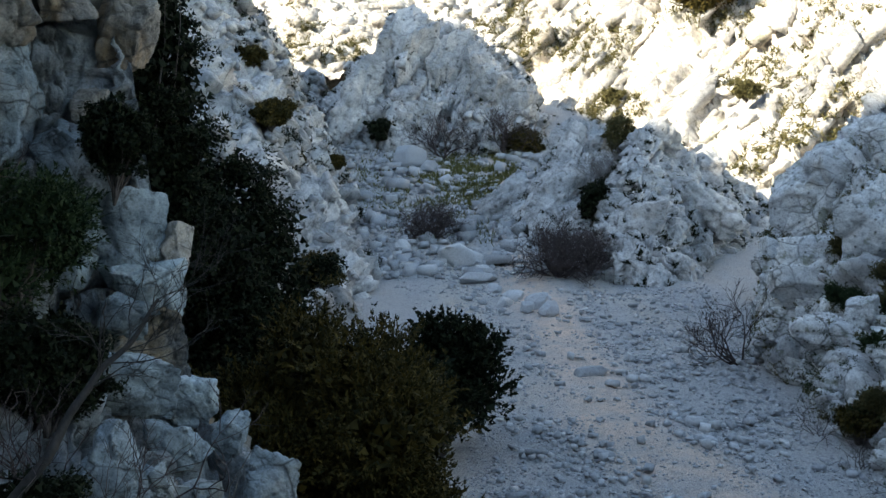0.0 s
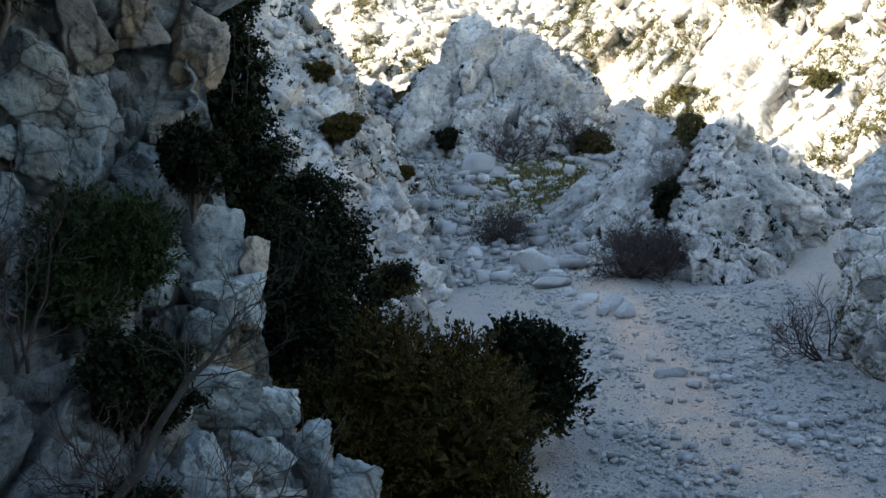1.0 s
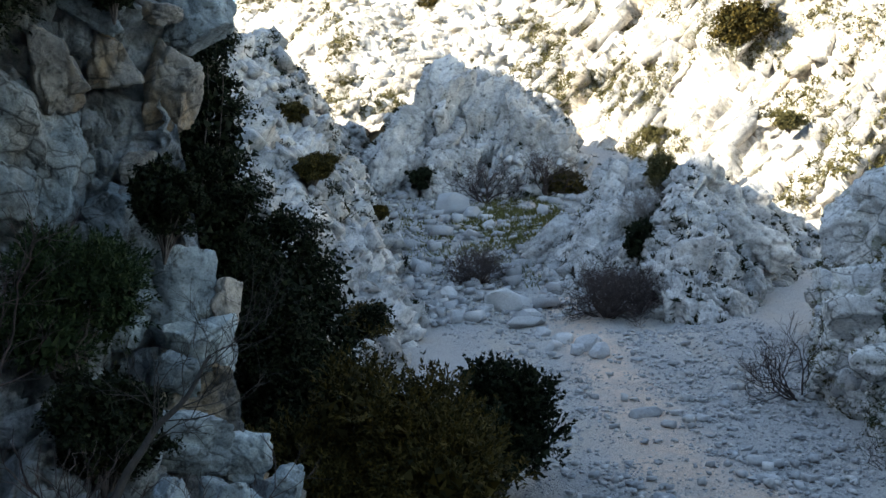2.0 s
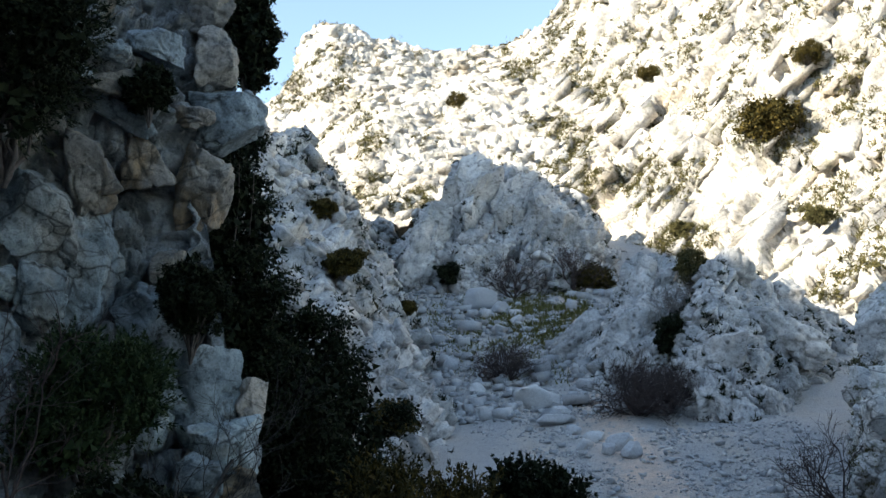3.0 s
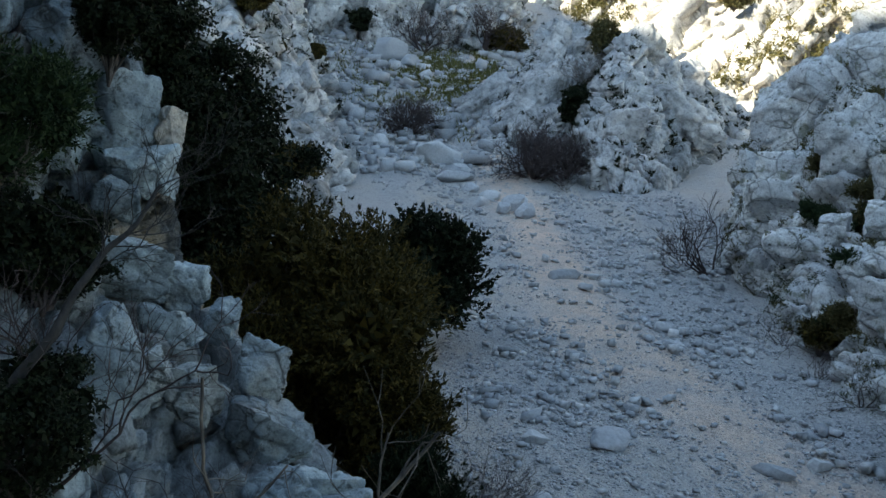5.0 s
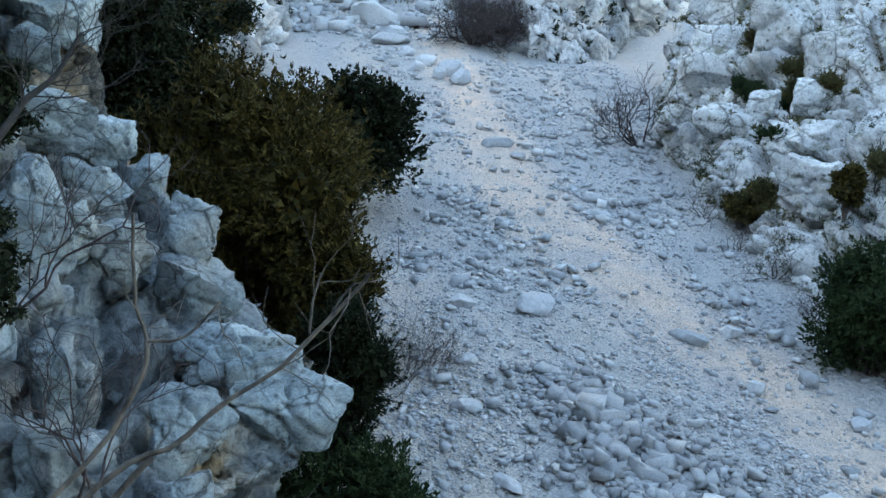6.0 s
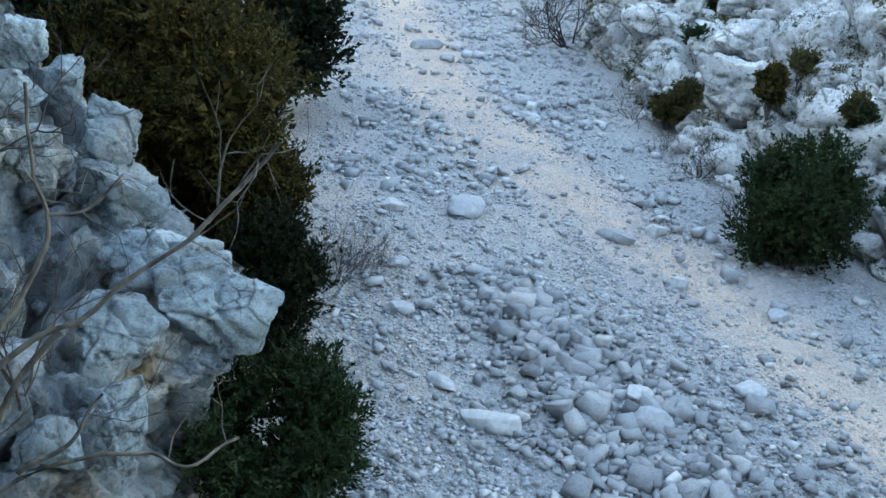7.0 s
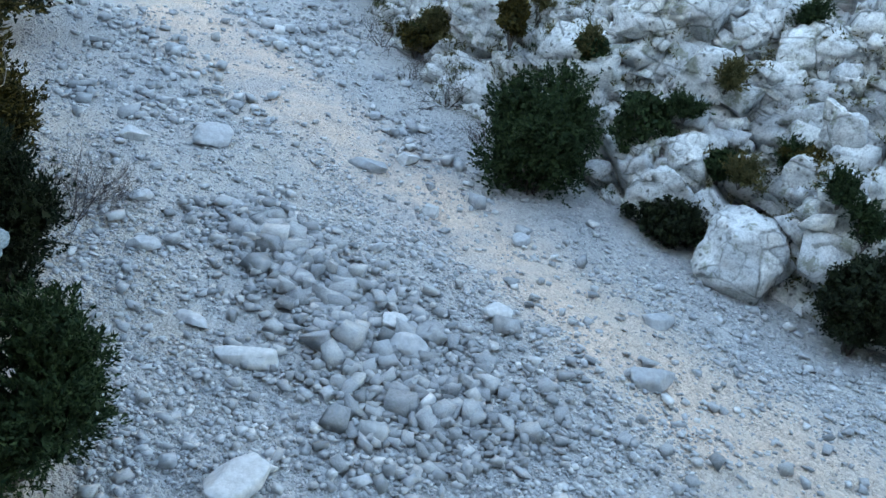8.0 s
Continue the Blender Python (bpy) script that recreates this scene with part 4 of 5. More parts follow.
def lobed_shrub(name, at, width, height, leaf, bark_mat, sprays, seed, label, needle=0.09, spray=0.34, lobes=16, category="shrub", slim=0.22, lean=(0.0, 0.0), per=26, group=""):
    """A shrub of rounded lobes, each a mass of upturned leafy sprays, with dark gaps between them."""
    rng = np.random.default_rng(seed)
    base = new(name)
    base.location = at
    u = rng.normal(0, 1, (lobes, 3))
    u /= np.linalg.norm(u, axis=1, keepdims=True)
    far = rng.uniform(0.25, 1.0, (lobes, 1)) ** 0.5
    c = np.array((0, 0, height * 0.5)) + u * far * np.array((width, width, height)) * 0.36
    c[:, :2] += np.array(lean) * (c[:, 2:] / height - 0.5)
    r = 0.5 * (width * height) ** 0.5 * rng.uniform(0.26, 0.44, lobes)
    c[:, 2] = np.maximum(c[:, 2], r * 0.75)
    limbs = []
    for k in range(lobes):
        t = np.linspace(0, 1, 7)[:, None]
        limbs.append((c[k] * t + np.array((0, 0, -0.15)) * (1 - t) + rng.normal(0, 0.03 * width, (7, 3)) * (t > 0) * (t < 1), np.linspace(0.016 * width, 0.006, 7)))
    part("trunk", tubes(limbs), bark_mat, base, "thin dark branching stems")
    which = rng.choice(lobes, sprays, p=r ** 2 / (r ** 2).sum())
    d = rng.normal(0, 1, (sprays, 3)) + np.array((0, 0, 0.35))
    d /= np.linalg.norm(d, axis=1, keepdims=True)
    rough = 1 + 0.28 * soft_noise(d * 2.6 + which[:, None] * 3.1, seed)
    root = c[which] + d * (r[which] * rough * rng.uniform(0.55, 1.0, sprays))[:, None]
    way = d * 0.8 + np.array((0, 0, 0.45)) + rng.normal(0, 0.35, (sprays, 3))
    way /= np.linalg.norm(way, axis=1, keepdims=True)
    long = spray * rng.uniform(0.6, 1.3, (sprays, 1))
    s = rng.uniform(0, 1, (sprays, per, 1))
    p = root[:, None] + way[:, None] * s * long[:, None] + rng.normal(0, 1, (sprays, per, 3)) * 0.16 * spray * (1.1 - s)
    a = np.repeat(way[:, None], per, 1) + rng.normal(0, 0.55, (sprays, per, 3))
    p, a = p.reshape(-1, 3), a.reshape(-1, 3)
    a /= np.linalg.norm(a, axis=1, keepdims=True)
    b = np.cross(a, rng.normal(0, 1, a.shape))
    b /= np.maximum(np.linalg.norm(b, axis=1, keepdims=True), 1e-6)
    n = needle * rng.uniform(0.6, 1.4, (len(p), 1))
    v = np.stack([p - b * n * slim, p + b * n * slim, p + a * n], 1)
    v = v[p[:, 2] > 0.02].reshape(-1, 3)
    # coarser foliage inside each lobe
    q = rng.normal(0, 1, (sprays * 3, 3))
    q = q / np.linalg.norm(q, axis=1, keepdims=True) * rng.uniform(0.2, 0.8, (len(q), 1))
    w = rng.choice(lobes, len(q), p=r ** 2 / (r ** 2).sum())
    inner, two = leaf_quads(c[w] + q * r[w][:, None], needle * 2.2, rng, 0.8)
    part("crown", (np.concatenate([v, inner]), np.concatenate([np.arange(len(v)).reshape(-1, 3), two + len(v)])), leaf, base, "dense small leaves in rounded clumps")
    return tagged(base, label, category, group)


def bare_shrub(name, at, height, bark_mat, seed, label, stems=5, depth=4, forks=3, lean=(0, 0, 1), spread=0.6, radius=0.02, group="", width=1.0):
    rng = np.random.default_rng(seed)
    base = new(name)
    base.location = at
    more = []
    for k in range(stems):
        way = np.array(lean) + rng.normal(0, 0.35, 3) * np.array((width, width, 0.4))
        way[2] = max(way[2], 0.15)
        limbs, _ = grow((rng.normal(0, 0.05), rng.normal(0, 0.05), -0.1), way, height * 0.38, radius, depth, rng, spread, 0.12, forks)
        part("stem", tubes(limbs[:1], 5), bark_mat, base)
        more += limbs[1:]
    tagged(part("brushwood", tubes(more, 3), bark_mat, base, "fine bare twigs"), kind="stuff")
    return tagged(base, label, "shrub", group)


def on_ground(x, y, up=0.0):
    return (x, y, float(ground_height([x], [y])[0]) + up)


lobed_shrub("olive_shrub", on_ground(-1.9, 15.6), 5.2, 5.3, olive_leaf, dark_bark, 3400, 11, "large olive-brown broom-like shrub beside the scree", 0.085, 0.42, 26, lean=(-1.0, 0.3))
lobed_shrub("evergreen_shrub", on_ground(-0.15, 24.0), 3.4, 4.0, dark_leaf, dark_bark, 1100, 12, "dark green evergreen shrub at the scree's edge", 0.10, 0.36, 18, slim=0.4, per=20)
leafy_shrub("evergreen_tree", on_ground(-5.5, 20.8), 5.6, 8.6, dark_leaf, dark_bark, 34000, 13, "tall dark evergreen growing against the cliff's side", 0.09, "tree", 130, lower=0.05)
leafy_shrub("evergreen_tree", on_ground(-6.5, 20.0), 3.6, 12.8, dark_leaf, dark_bark, 24000, 14, "narrow dark evergreen rising behind the cliff", 0.09, "tree", 90, lower=0.1)
lobed_shrub("green_shrub", on_ground(-0.15, 8.9), 2.4, 2.3, green_leaf, dark_bark, 1500, 15, "mid-green shrub at the cliff's foot beside the scree", 0.06, 0.25, 16)
lobed_shrub("green_shrub", on_ground(-0.2, 12.0), 1.8, 2.5, dark_leaf, dark_bark, 1000, 16, "dark shrub in the hollow under the cliff", 0.06, 0.25, 16)
lobed_shrub("olive_shrub", on_ground(-0.7, 15.0), 2.6, 2.7, olive_leaf, dark_bark, 1100, 34, "smaller olive-brown shrub drooping towards the scree", 0.085, 0.42, 12)
leafy_shrub("brown_shrub", (-5.6, 40.5, 6.0), 3.0, 1.8, olive_leaf, dark_bark, 5000, 17, "low brown shrub at the foot of the slope", 0.1, clumps=40)
lobed_shrub("evergreen_shrub", on_ground(10.1, 15.8, -0.4), 2.8, 3.0, green_leaf, dark_bark, 1700, 18, "dark green evergreen shrub at the bank's foot", 0.065, 0.30, 22, slim=0.3, per=24)
leafy_shrub("evergreen_shrub", (12.5, 15.5, 2.5), 1.5, 2.1, green_leaf, dark_bark, 5000, 19, "small dark green shrub on the rocky bank", 0.06, clumps=40)
leafy_shrub("evergreen_shrub", (12.4, 13.7, 1.5), 1.7, 1.2, dark_leaf, dark_bark, 4500, 20, "low dark shrub at the bank's foot", 0.06, clumps=40)
leafy_shrub("evergreen_shrub", (13.5, 9.6, 1.3), 1.9, 2.0, dark_leaf, dark_bark, 6000, 21, "dark shrub among the boulders of the bank", 0.06, clumps=50)
lobed_shrub("cliff_shrub", (-5.0, 10.6, 7.25), 1.9, 1.6, green_leaf, dark_bark, 800, 22, "dark green shrub rooted in the cliff", 0.06, 0.3, 14)
leafy_shrub("cliff_shrub", (-4.15, 11.6, 8.7), 1.0, 1.3, dark_leaf, dark_bark, 4000, 23, "dark shrub rooted in a cleft of the cliff", 0.045, clumps=40)
lobed_shrub("cliff_shrub", (-5.9, 10.2, 10.8), 2.3, 3.6, dark_leaf, dark_bark, 1300, 24, "dark shrub hanging from the overhang", 0.06, 0.3, 16)
leafy_shrub("evergreen_tree", (-4.75, 16.4, 13.4), 1.25, 2.8, dark_leaf, dark_bark, 5000, 25, "dark evergreen on top of the cliff", 0.07, "tree", 60)
leafy_shrub("evergreen_shrub", (26.4, 91.6, 31.4), 6.2, 4.6, olive_leaf, dark_bark, 6000, 26, "olive shrub on the sunlit mountainside", 0.26, clumps=90, lower=0.0)
for k, (x, y, z, w, h, m) in enumerate([(10.6, 60.5, 10.4, 2.2, 2.6, dark_leaf), (12.6, 65.5, 14.6, 2.6, 3.2, tuft_leaf), (19.2, 118, 47.4, 3.4, 2.2, olive_leaf), (31.1, 92.6, 39.6, 4.5, 2.4, olive_leaf), (-7.2, 138.4, 51.6, 4.0, 3.0, olive_leaf), (25.6, 77.6, 20.5, 2.6, 2.0, tuft_leaf), (17.4, 94.4, 22.6, 2.6, 2.2, tuft_leaf), (-9.8, 51.8, 14.9, 2.4, 1.5, olive_leaf), (-11.5, 55.5, 19.0, 1.8, 1.4, olive_leaf), (-8.2, 49.0, 12.4, 1.6, 1.0, olive_leaf), (-6.9, 58.0, 13.0, 1.5, 1.0, olive_leaf)]):
    leafy_shrub("hillside_shrub", (x, y, z), w, h, m, dark_bark, 4200, 40 + k, "shrub growing among the limestone ledges", 0.12, clumps=46, lower=0.0, group="shrubs on the rocks")

# the dark leaves here also fill in the shade of a hollow
leafy_shrub("cliff_shrub", (-4.35, 10.1, 6.0), 1.5, 1.5, dark_leaf, dark_bark, 6000, 27, "dark shrub that darkens a hollow of the cliff", 0.045, clumps=50, lower=0.0)
leafy_shrub("cliff_shrub", (-3.5, 7.7, 4.7), 1.5, 1.5, dark_leaf, dark_bark, 6000, 28, "dark shrub that darkens a hollow of the cliff", 0.04, clumps=50, lower=0.0)
# this clump of leaves stands for the dark of a hole in the rock
leafy_shrub("cliff_shrub", (-4.85, 11.9, 11.95), 0.8, 0.8, dark_leaf, dark_bark, 3500, 29, "dark shrub standing in for the shade of a hole under the overhang", 0.045, clumps=40, lower=0.0)
leafy_shrub("brown_shrub", (-8.7, 46.4, 14.0), 2.6, 1.5, olive_leaf, dark_bark, 6500, 30, "low brown shrub on the slope's blocks", 0.09, clumps=40)
leafy_shrub("evergreen_shrub", (-5.5, 84.3, 17.8), 3.2, 2.4, dark_leaf, dark_bark, 4500, 31, "dark shrub at the crag's foot", 0.16, clumps=40, lower=0.0)
leafy_shrub("evergreen_shrub", (7.1, 83.0, 16.3), 4.2, 2.8, olive_leaf, dark_bark, 4500, 32, "olive shrub at the crag's foot", 0.16, clumps=50, lower=0.0)
leafy_shrub("evergreen_shrub", (9.5, 57.6, 9.6), 2.2, 2.8, dark_leaf, dark_bark, 4500, 33, "dark shrub between the rib and the buttress", 0.12, clumps=40, lower=0.0)
bare_shrub("bare_shrub", on_ground(0.9, 14.6), 1.7, purple_bark, 60, "low leafless reddish-purple shrub spreading over the scree", 16, 4, 3, (0.8, 0.0, 0.3), 0.7, 0.009, width=1.4)
bare_shrub("bare_shrub", (10.2, 31.4, 4.0), 3.0, purple_bark, 61, "leafless grey-brown shrub leaning over the scree", 6, 4, 3, (-0.7, -0.1, 0.7), 0.7, 0.04)
bare_shrub("bare_shrub", on_ground(-0.7, 61.5), 3.4, purple_bark, 62, "leafless dark shrub beside the path", 26, 4, 3, (0, 0, 1), 0.9, 0.05, width=2.0)
bare_shrub("bare_shrub", on_ground(6.4, 51.3), 3.6, purple_bark, 63, "wide leafless dark shrub beside the path", 38, 4, 3, (0, -0.1, 0.9), 0.9, 0.05, width=2.4)
bare_shrub("bare_shrub", on_ground(8.4, 52.3), 3.2, purple_bark, 64, "leafless dark shrub against the rock rib", 18, 4, 3, (0, 0, 1), 0.9, 0.05, width=1.8)
bare_shrub("bare_shrub", (0.0, 81.0, 16.0), 5.0, purple_bark, 65, "leafless shrub at the crag's foot", 10, 4, 3, (0, 0, 1), 0.9, 0.07, width=2.2)
bare_shrub("bare_shrub", (5.5, 82.0, 16.5), 5.0, purple_bark, 66, "leafless shrub at the crag's foot", 10, 4, 3, (0, 0, 1), 0.9, 0.07, width=2.2)
bare_shrub("bare_shrub", (11.3, 60.8, 11.6), 4.0, grey_bark, 72, "leafless grey shrub in the cleft beside the buttress", 16, 4, 3, (0, -0.1, 1), 0.8, 0.04, width=1.6)
bare_shrub("cliff_twigs", (-3.4, 7.9, 4.9), 2.6, purple_bark, 67, "leafless twiggy shrub rooted in the cliff", 3, 4, 3, (0.25, -0.1, 1), 0.6, 0.022)
bare_shrub("cliff_twigs", (-2.3, 7.0, 3.8), 2.0, purple_bark, 68, "leafless twiggy shrub rooted in the cliff", 3, 4, 3, (0.3, 0.1, 1), 0.7, 0.016)
bare_shrub("cliff_twigs", (-5.4, 9.6, 7.0), 2.2, purple_bark, 69, "leafless twiggy shrub rooted in the cliff", 3, 4, 3, (0.2, -0.2, 1), 0.6, 0.025)


def build_leaning_shrub():
    """A dark bare shrub that leans out of the cliff's foot, one thick stem with fine branches."""
    base = new("leaning_shrub")
    base.location = (-3.67, 7.47, 5.69)
    rng = np.random.default_rng(75)
    stem = smooth_line([(-3.67, 7.47, 5.69), (-3.40, 7.63, 6.12), (-3.21, 7.88, 6.52), (-3.03, 8.13, 6.89), (-2.83, 8.37, 7.21), (-2.67, 8.61, 7.51)], 24)
    stem = stem + 0.05 * np.stack([soft_noise(stem * 2.2 + 4 * q, 76 + q) for q in range(3)], 1)
    limbs = []
    for k in range(15):
        i = rng.integers(9, 24)
        way = np.array((0.45, 0.25, 0.75)) + rng.normal(0, 0.42, 3)
        limbs += grow(stem[i], way, rng.uniform(0.35, 0.8), 0.011 * (1.2 - i / 30), 2, rng, 0.6, 0.1, 3)[0]
    move = np.array(base.location)
    part("stem", tubes([(stem - move, np.linspace(0.055, 0.016, 24))], 8), black_bark, base)
    tagged(part("brushwood", tubes([(p - move, r) for p, r in limbs], 4), black_bark, base, "fine dark bare branches"), kind="stuff")
    return tagged(base, "dark leafless shrub leaning out from the cliff", "shrub")


build_leaning_shrub()


def build_near_branches():
    """The leafless branches that reach past the standing point."""
    base = new("bare_branches")
    base.location = (-1.25, 0.25, 6.1)
    rng = np.random.default_rng(70)
    more = []
    lines = [
        ([(-1.25, 0.25, 6.0), (-0.95, 0.75, 6.9), (-0.62, 1.02, 7.30), (-0.49, 1.07, 7.39), (-0.42, 1.10, 7.44), (-0.31, 1.14, 7.53), (-0.23, 1.17, 7.62)], 0.006),
        ([(-1.2, 0.3, 6.0), (-0.9, 0.85, 7.0), (-0.60, 1.05, 7.37), (-0.55, 1.09, 7.47), (-0.545, 1.11, 7.51), (-0.56, 1.13, 7.58), (-0.57, 1.15, 7.69)], 0.005),
        ([(-0.545, 1.11, 7.51), (-0.50, 1.12, 7.52), (-0.45, 1.14, 7.57)], 0.003),
        ([(-1.25, 0.3, 6.0), (-0.85, 0.85, 6.95), (-0.56, 0.96, 7.20), (-0.41, 0.99, 7.22), (-0.35, 0.98, 7.20), (-0.28, 1.01, 7.23)], 0.0045),
        ([(-0.315, 1.14, 7.53), (-0.32, 1.16, 7.58), (-0.31, 1.17, 7.62)], 0.002),
        ([(-0.30, 1.145, 7.54), (-0.275, 1.16, 7.58), (-0.255, 1.17, 7.605)], 0.0018),
        ([(-0.52, 1.06, 7.37), (-0.60, 1.02, 7.24), (-0.66, 0.98, 7.10), (-1.1, 0.4, 6.2)], 0.005),
        ([(-0.56, 0.96, 7.21), (-0.50, 0.99, 7.25), (-0.46, 1.0, 7.31)], 0.004)]
    for pts, r in lines:
        c = smooth_line(pts, 26)
        c = c + 0.011 * np.stack([soft_noise(c * 14 + 3 * q, 71 + q) for q in range(3)], 1)
        limbs = [(c, np.linspace(r, max(r * 0.45, 0.0016), 26) * (1 + 0.16 * soft_noise(c * 45, 77)))]
        for k in range(3):
            i = rng.integers(12, 25)
            way = rng.normal(0, 1, 3) + np.array((0.3, 0.3, 0.5))
            limbs += grow(c[i], way, rng.uniform(0.04, 0.12), max(r * 0.2, 0.0011), 1, rng, 0.6, 0.1, 2)[0]
        limbs = [(p - np.array(base.location), q) for p, q in limbs]
        part("branch", tubes(limbs[:1], 7), pale_bark, base)
        more += limbs[1:]
    tagged(part("brushwood", tubes(more, 5), pale_bark, base, "short side twigs"), kind="stuff")
    return tagged(base, "leafless pale grey branches with blunt tips", "shrub")


build_near_branches()


def tufts(name, ob, want, count, blades, height, material, seed, label, blade=0.1):
    """Small plants on the ledges of a rock. want(p, n): which places may carry one."""
    rng = np.random.default_rng(seed)
    g, m = SURFACE[ob.name]
    some = rng.choice(g.shape[0] * g.shape[1], min(30000, g.shape[0] * g.shape[1]), replace=False)
    p = np.concatenate([c[0] for c in CORNERS[ob.name]] + [g.reshape(-1, 3)[some]])
    n = np.concatenate([c[1] for c in CORNERS[ob.name]] + [m.reshape(-1, 3)[some]])
    ok = np.nonzero(want(p, n))[0]
    pick_i = rng.choice(ok, min(count, len(ok)), replace=False)
    pick = p[pick_i]
    size = height * rng.lognormal(0, 0.45, len(pick))
    pick_n = n[pick_i]
    pick = pick + pick_n * 0.12 * size[:, None]
    c = np.repeat(pick, blades, 0) + rng.normal(0, 1, (len(pick) * blades, 3)) * np.repeat(size, blades)[:, None] * np.array((0.45, 0.45, 0.32))
    v, f = leaf_quads(c, blade, rng, 0.3, 0.7)
    made = new(name, polygons(name, v, f, material))
    return tagged(made, label, "plants", kind="stuff")


def patchy(p, scale, seed, level):
    return soft_noise(p / scale, seed) > level


tufts("mountain_tufts", mountain, lambda p, n: (n[:, 2] > 0.1) & (n[:, 2] < 0.75) & patchy(p, 7.0, 31, 0.05) & (p[:, 1] < 172) & (p[:, 0] < 62) & (p[:, 0] > -50), 7000, 28, 0.55, tuft_leaf, 1, "yellow-green tufts on the mountain's ledges", 0.38)
tufts("bank_tufts", right_bank, lambda p, n: (n[:, 2] > 0.1) & (n[:, 2] < 0.8) & (p[:, 2] < 12) & (p[:, 1] < 42) & patchy(p, 1.6, 32, 0.05), 2600, 26, 0.15, tuft_leaf, 2, "green tufts and moss on the rocky bank", 0.10)
tufts("bank_shrublets", right_bank, lambda p, n: (n[:, 2] > 0.1) & (n[:, 2] < 0.8) & (p[:, 2] < 12) & (p[:, 1] < 42) & patchy(p, 2.0, 33, 0.1), 1100, 60, 0.24, green_leaf, 3, "small dark green plants on the rocky bank", 0.07)
tufts("crag_plants", crag, lambda p, n: (n[:, 2] > -0.5) & (n[:, 2] < 0.8), 330, 34, 0.20, dark_leaf, 4, "small dark plants in the crag's clefts", 0.24)
tufts("outcrop_plants", outcrop, lambda p, n: (n[:, 2] > -0.5) & (n[:, 2] < 0.8), 260, 34, 0.34, dark_leaf, 5, "small dark plants in the crag's clefts", 0.36)
tufts("slope_plants", left_slope, lambda p, n: (n[:, 2] > 0.0) & (n[:, 2] < 0.8) & patchy(p, 4.0, 36, 0.0), 700, 34, 0.34, dark_leaf, 6, "small dark plants between the blocks", 0.26)
tufts("rib_plants", ridge, lambda p, n: (n[:, 2] > -0.5) & (n[:, 2] < 0.8), 260, 34, 0.24, dark_leaf, 7, "small dark plants on the rib", 0.17)


def build_grass():
    rng = np.random.default_rng(80)
    n = 16000
    x, y = rng.normal(3.0, 4.5, n), rng.normal(75, 5.5, n)
    keep = soft_noise(np.stack([x, y, 0 * x], 1) / 3.0, 81) > -0.15
    x, y = x[keep], y[keep]
    c = np.stack([x, y, ground_height(x, y)], 1)
    v, f = leaf_quads(c, 0.42, rng, 0.2, 1.6)
    return tagged(new("grass", polygons("grass", v, f, grass_mat)), "yellow-green grass on the shelf below the crag", "grass", kind="stuff")


build_grass()


# ---- stones ----
def stone_shape(rng, seg=6, rings=4, cuts=7, deep=(0.32, 0.68)):
    """An angular stone of about unit size: vertices and triangles."""
    v = [(0, 0, -1)]
    for j in range(1, rings):
        a = -math.pi / 2 + math.pi * j / rings
        for i in range(seg):
            b = 2 * math.pi * (i + 0.5 * (j % 2)) / seg
            v.append((math.cos(a) * math.cos(b), math.cos(a) * math.sin(b), math.sin(a)))
    v.append((0, 0, 1))
    v = np.array(v)
    for k in range(cuts):
        n = rng.normal(0, 1, 3)
        n /= np.linalg.norm(n)
        over = np.maximum(v @ n - rng.uniform(*deep), 0)
        v = v - over[:, None] * n
    f = []
    for i in range(seg):
        f.append((0, 1 + (i + 1) % seg, 1 + i))
        last = 1 + (rings - 2) * seg
        f.append((len(v) - 1, last + i, last + (i + 1) % seg))
    for j in range(rings - 2):
        a, b = 1 + j * seg, 1 + (j + 1) * seg
        for i in range(seg):
            f.append((a + i, a + (i + 1) % seg, b + i))
            f.append((a + (i + 1) % seg, b + (i + 1) % seg, b + i))
    return v * 0.62 * rng.uniform(0.9, 1.1), np.array(f)


def left_edge(d):
    return np.interp(d, (7, 9, 12, 17, 25, 30, 40, 52), (9, 5.5, 3.0, 2.2, 3.2, 4.6, 1.5, -2.5))


def right_edge(d):
    return np.interp(d, (7, 14, 16.4, 17.6, 18.6, 20.8, 25, 31, 39, 50), (80, 76, 58, 46, 36, 29, 22, 19, 18.4, 15))


def stone_sizes(rng, d, low=0.0022):
    s = 0.030 * rng.lognormal(0, 0.65, len(d)) + 0.015
    return np.clip(np.maximum(s, low * d * rng.uniform(0.8, 1.5, len(d))), 0.03, 0.6)


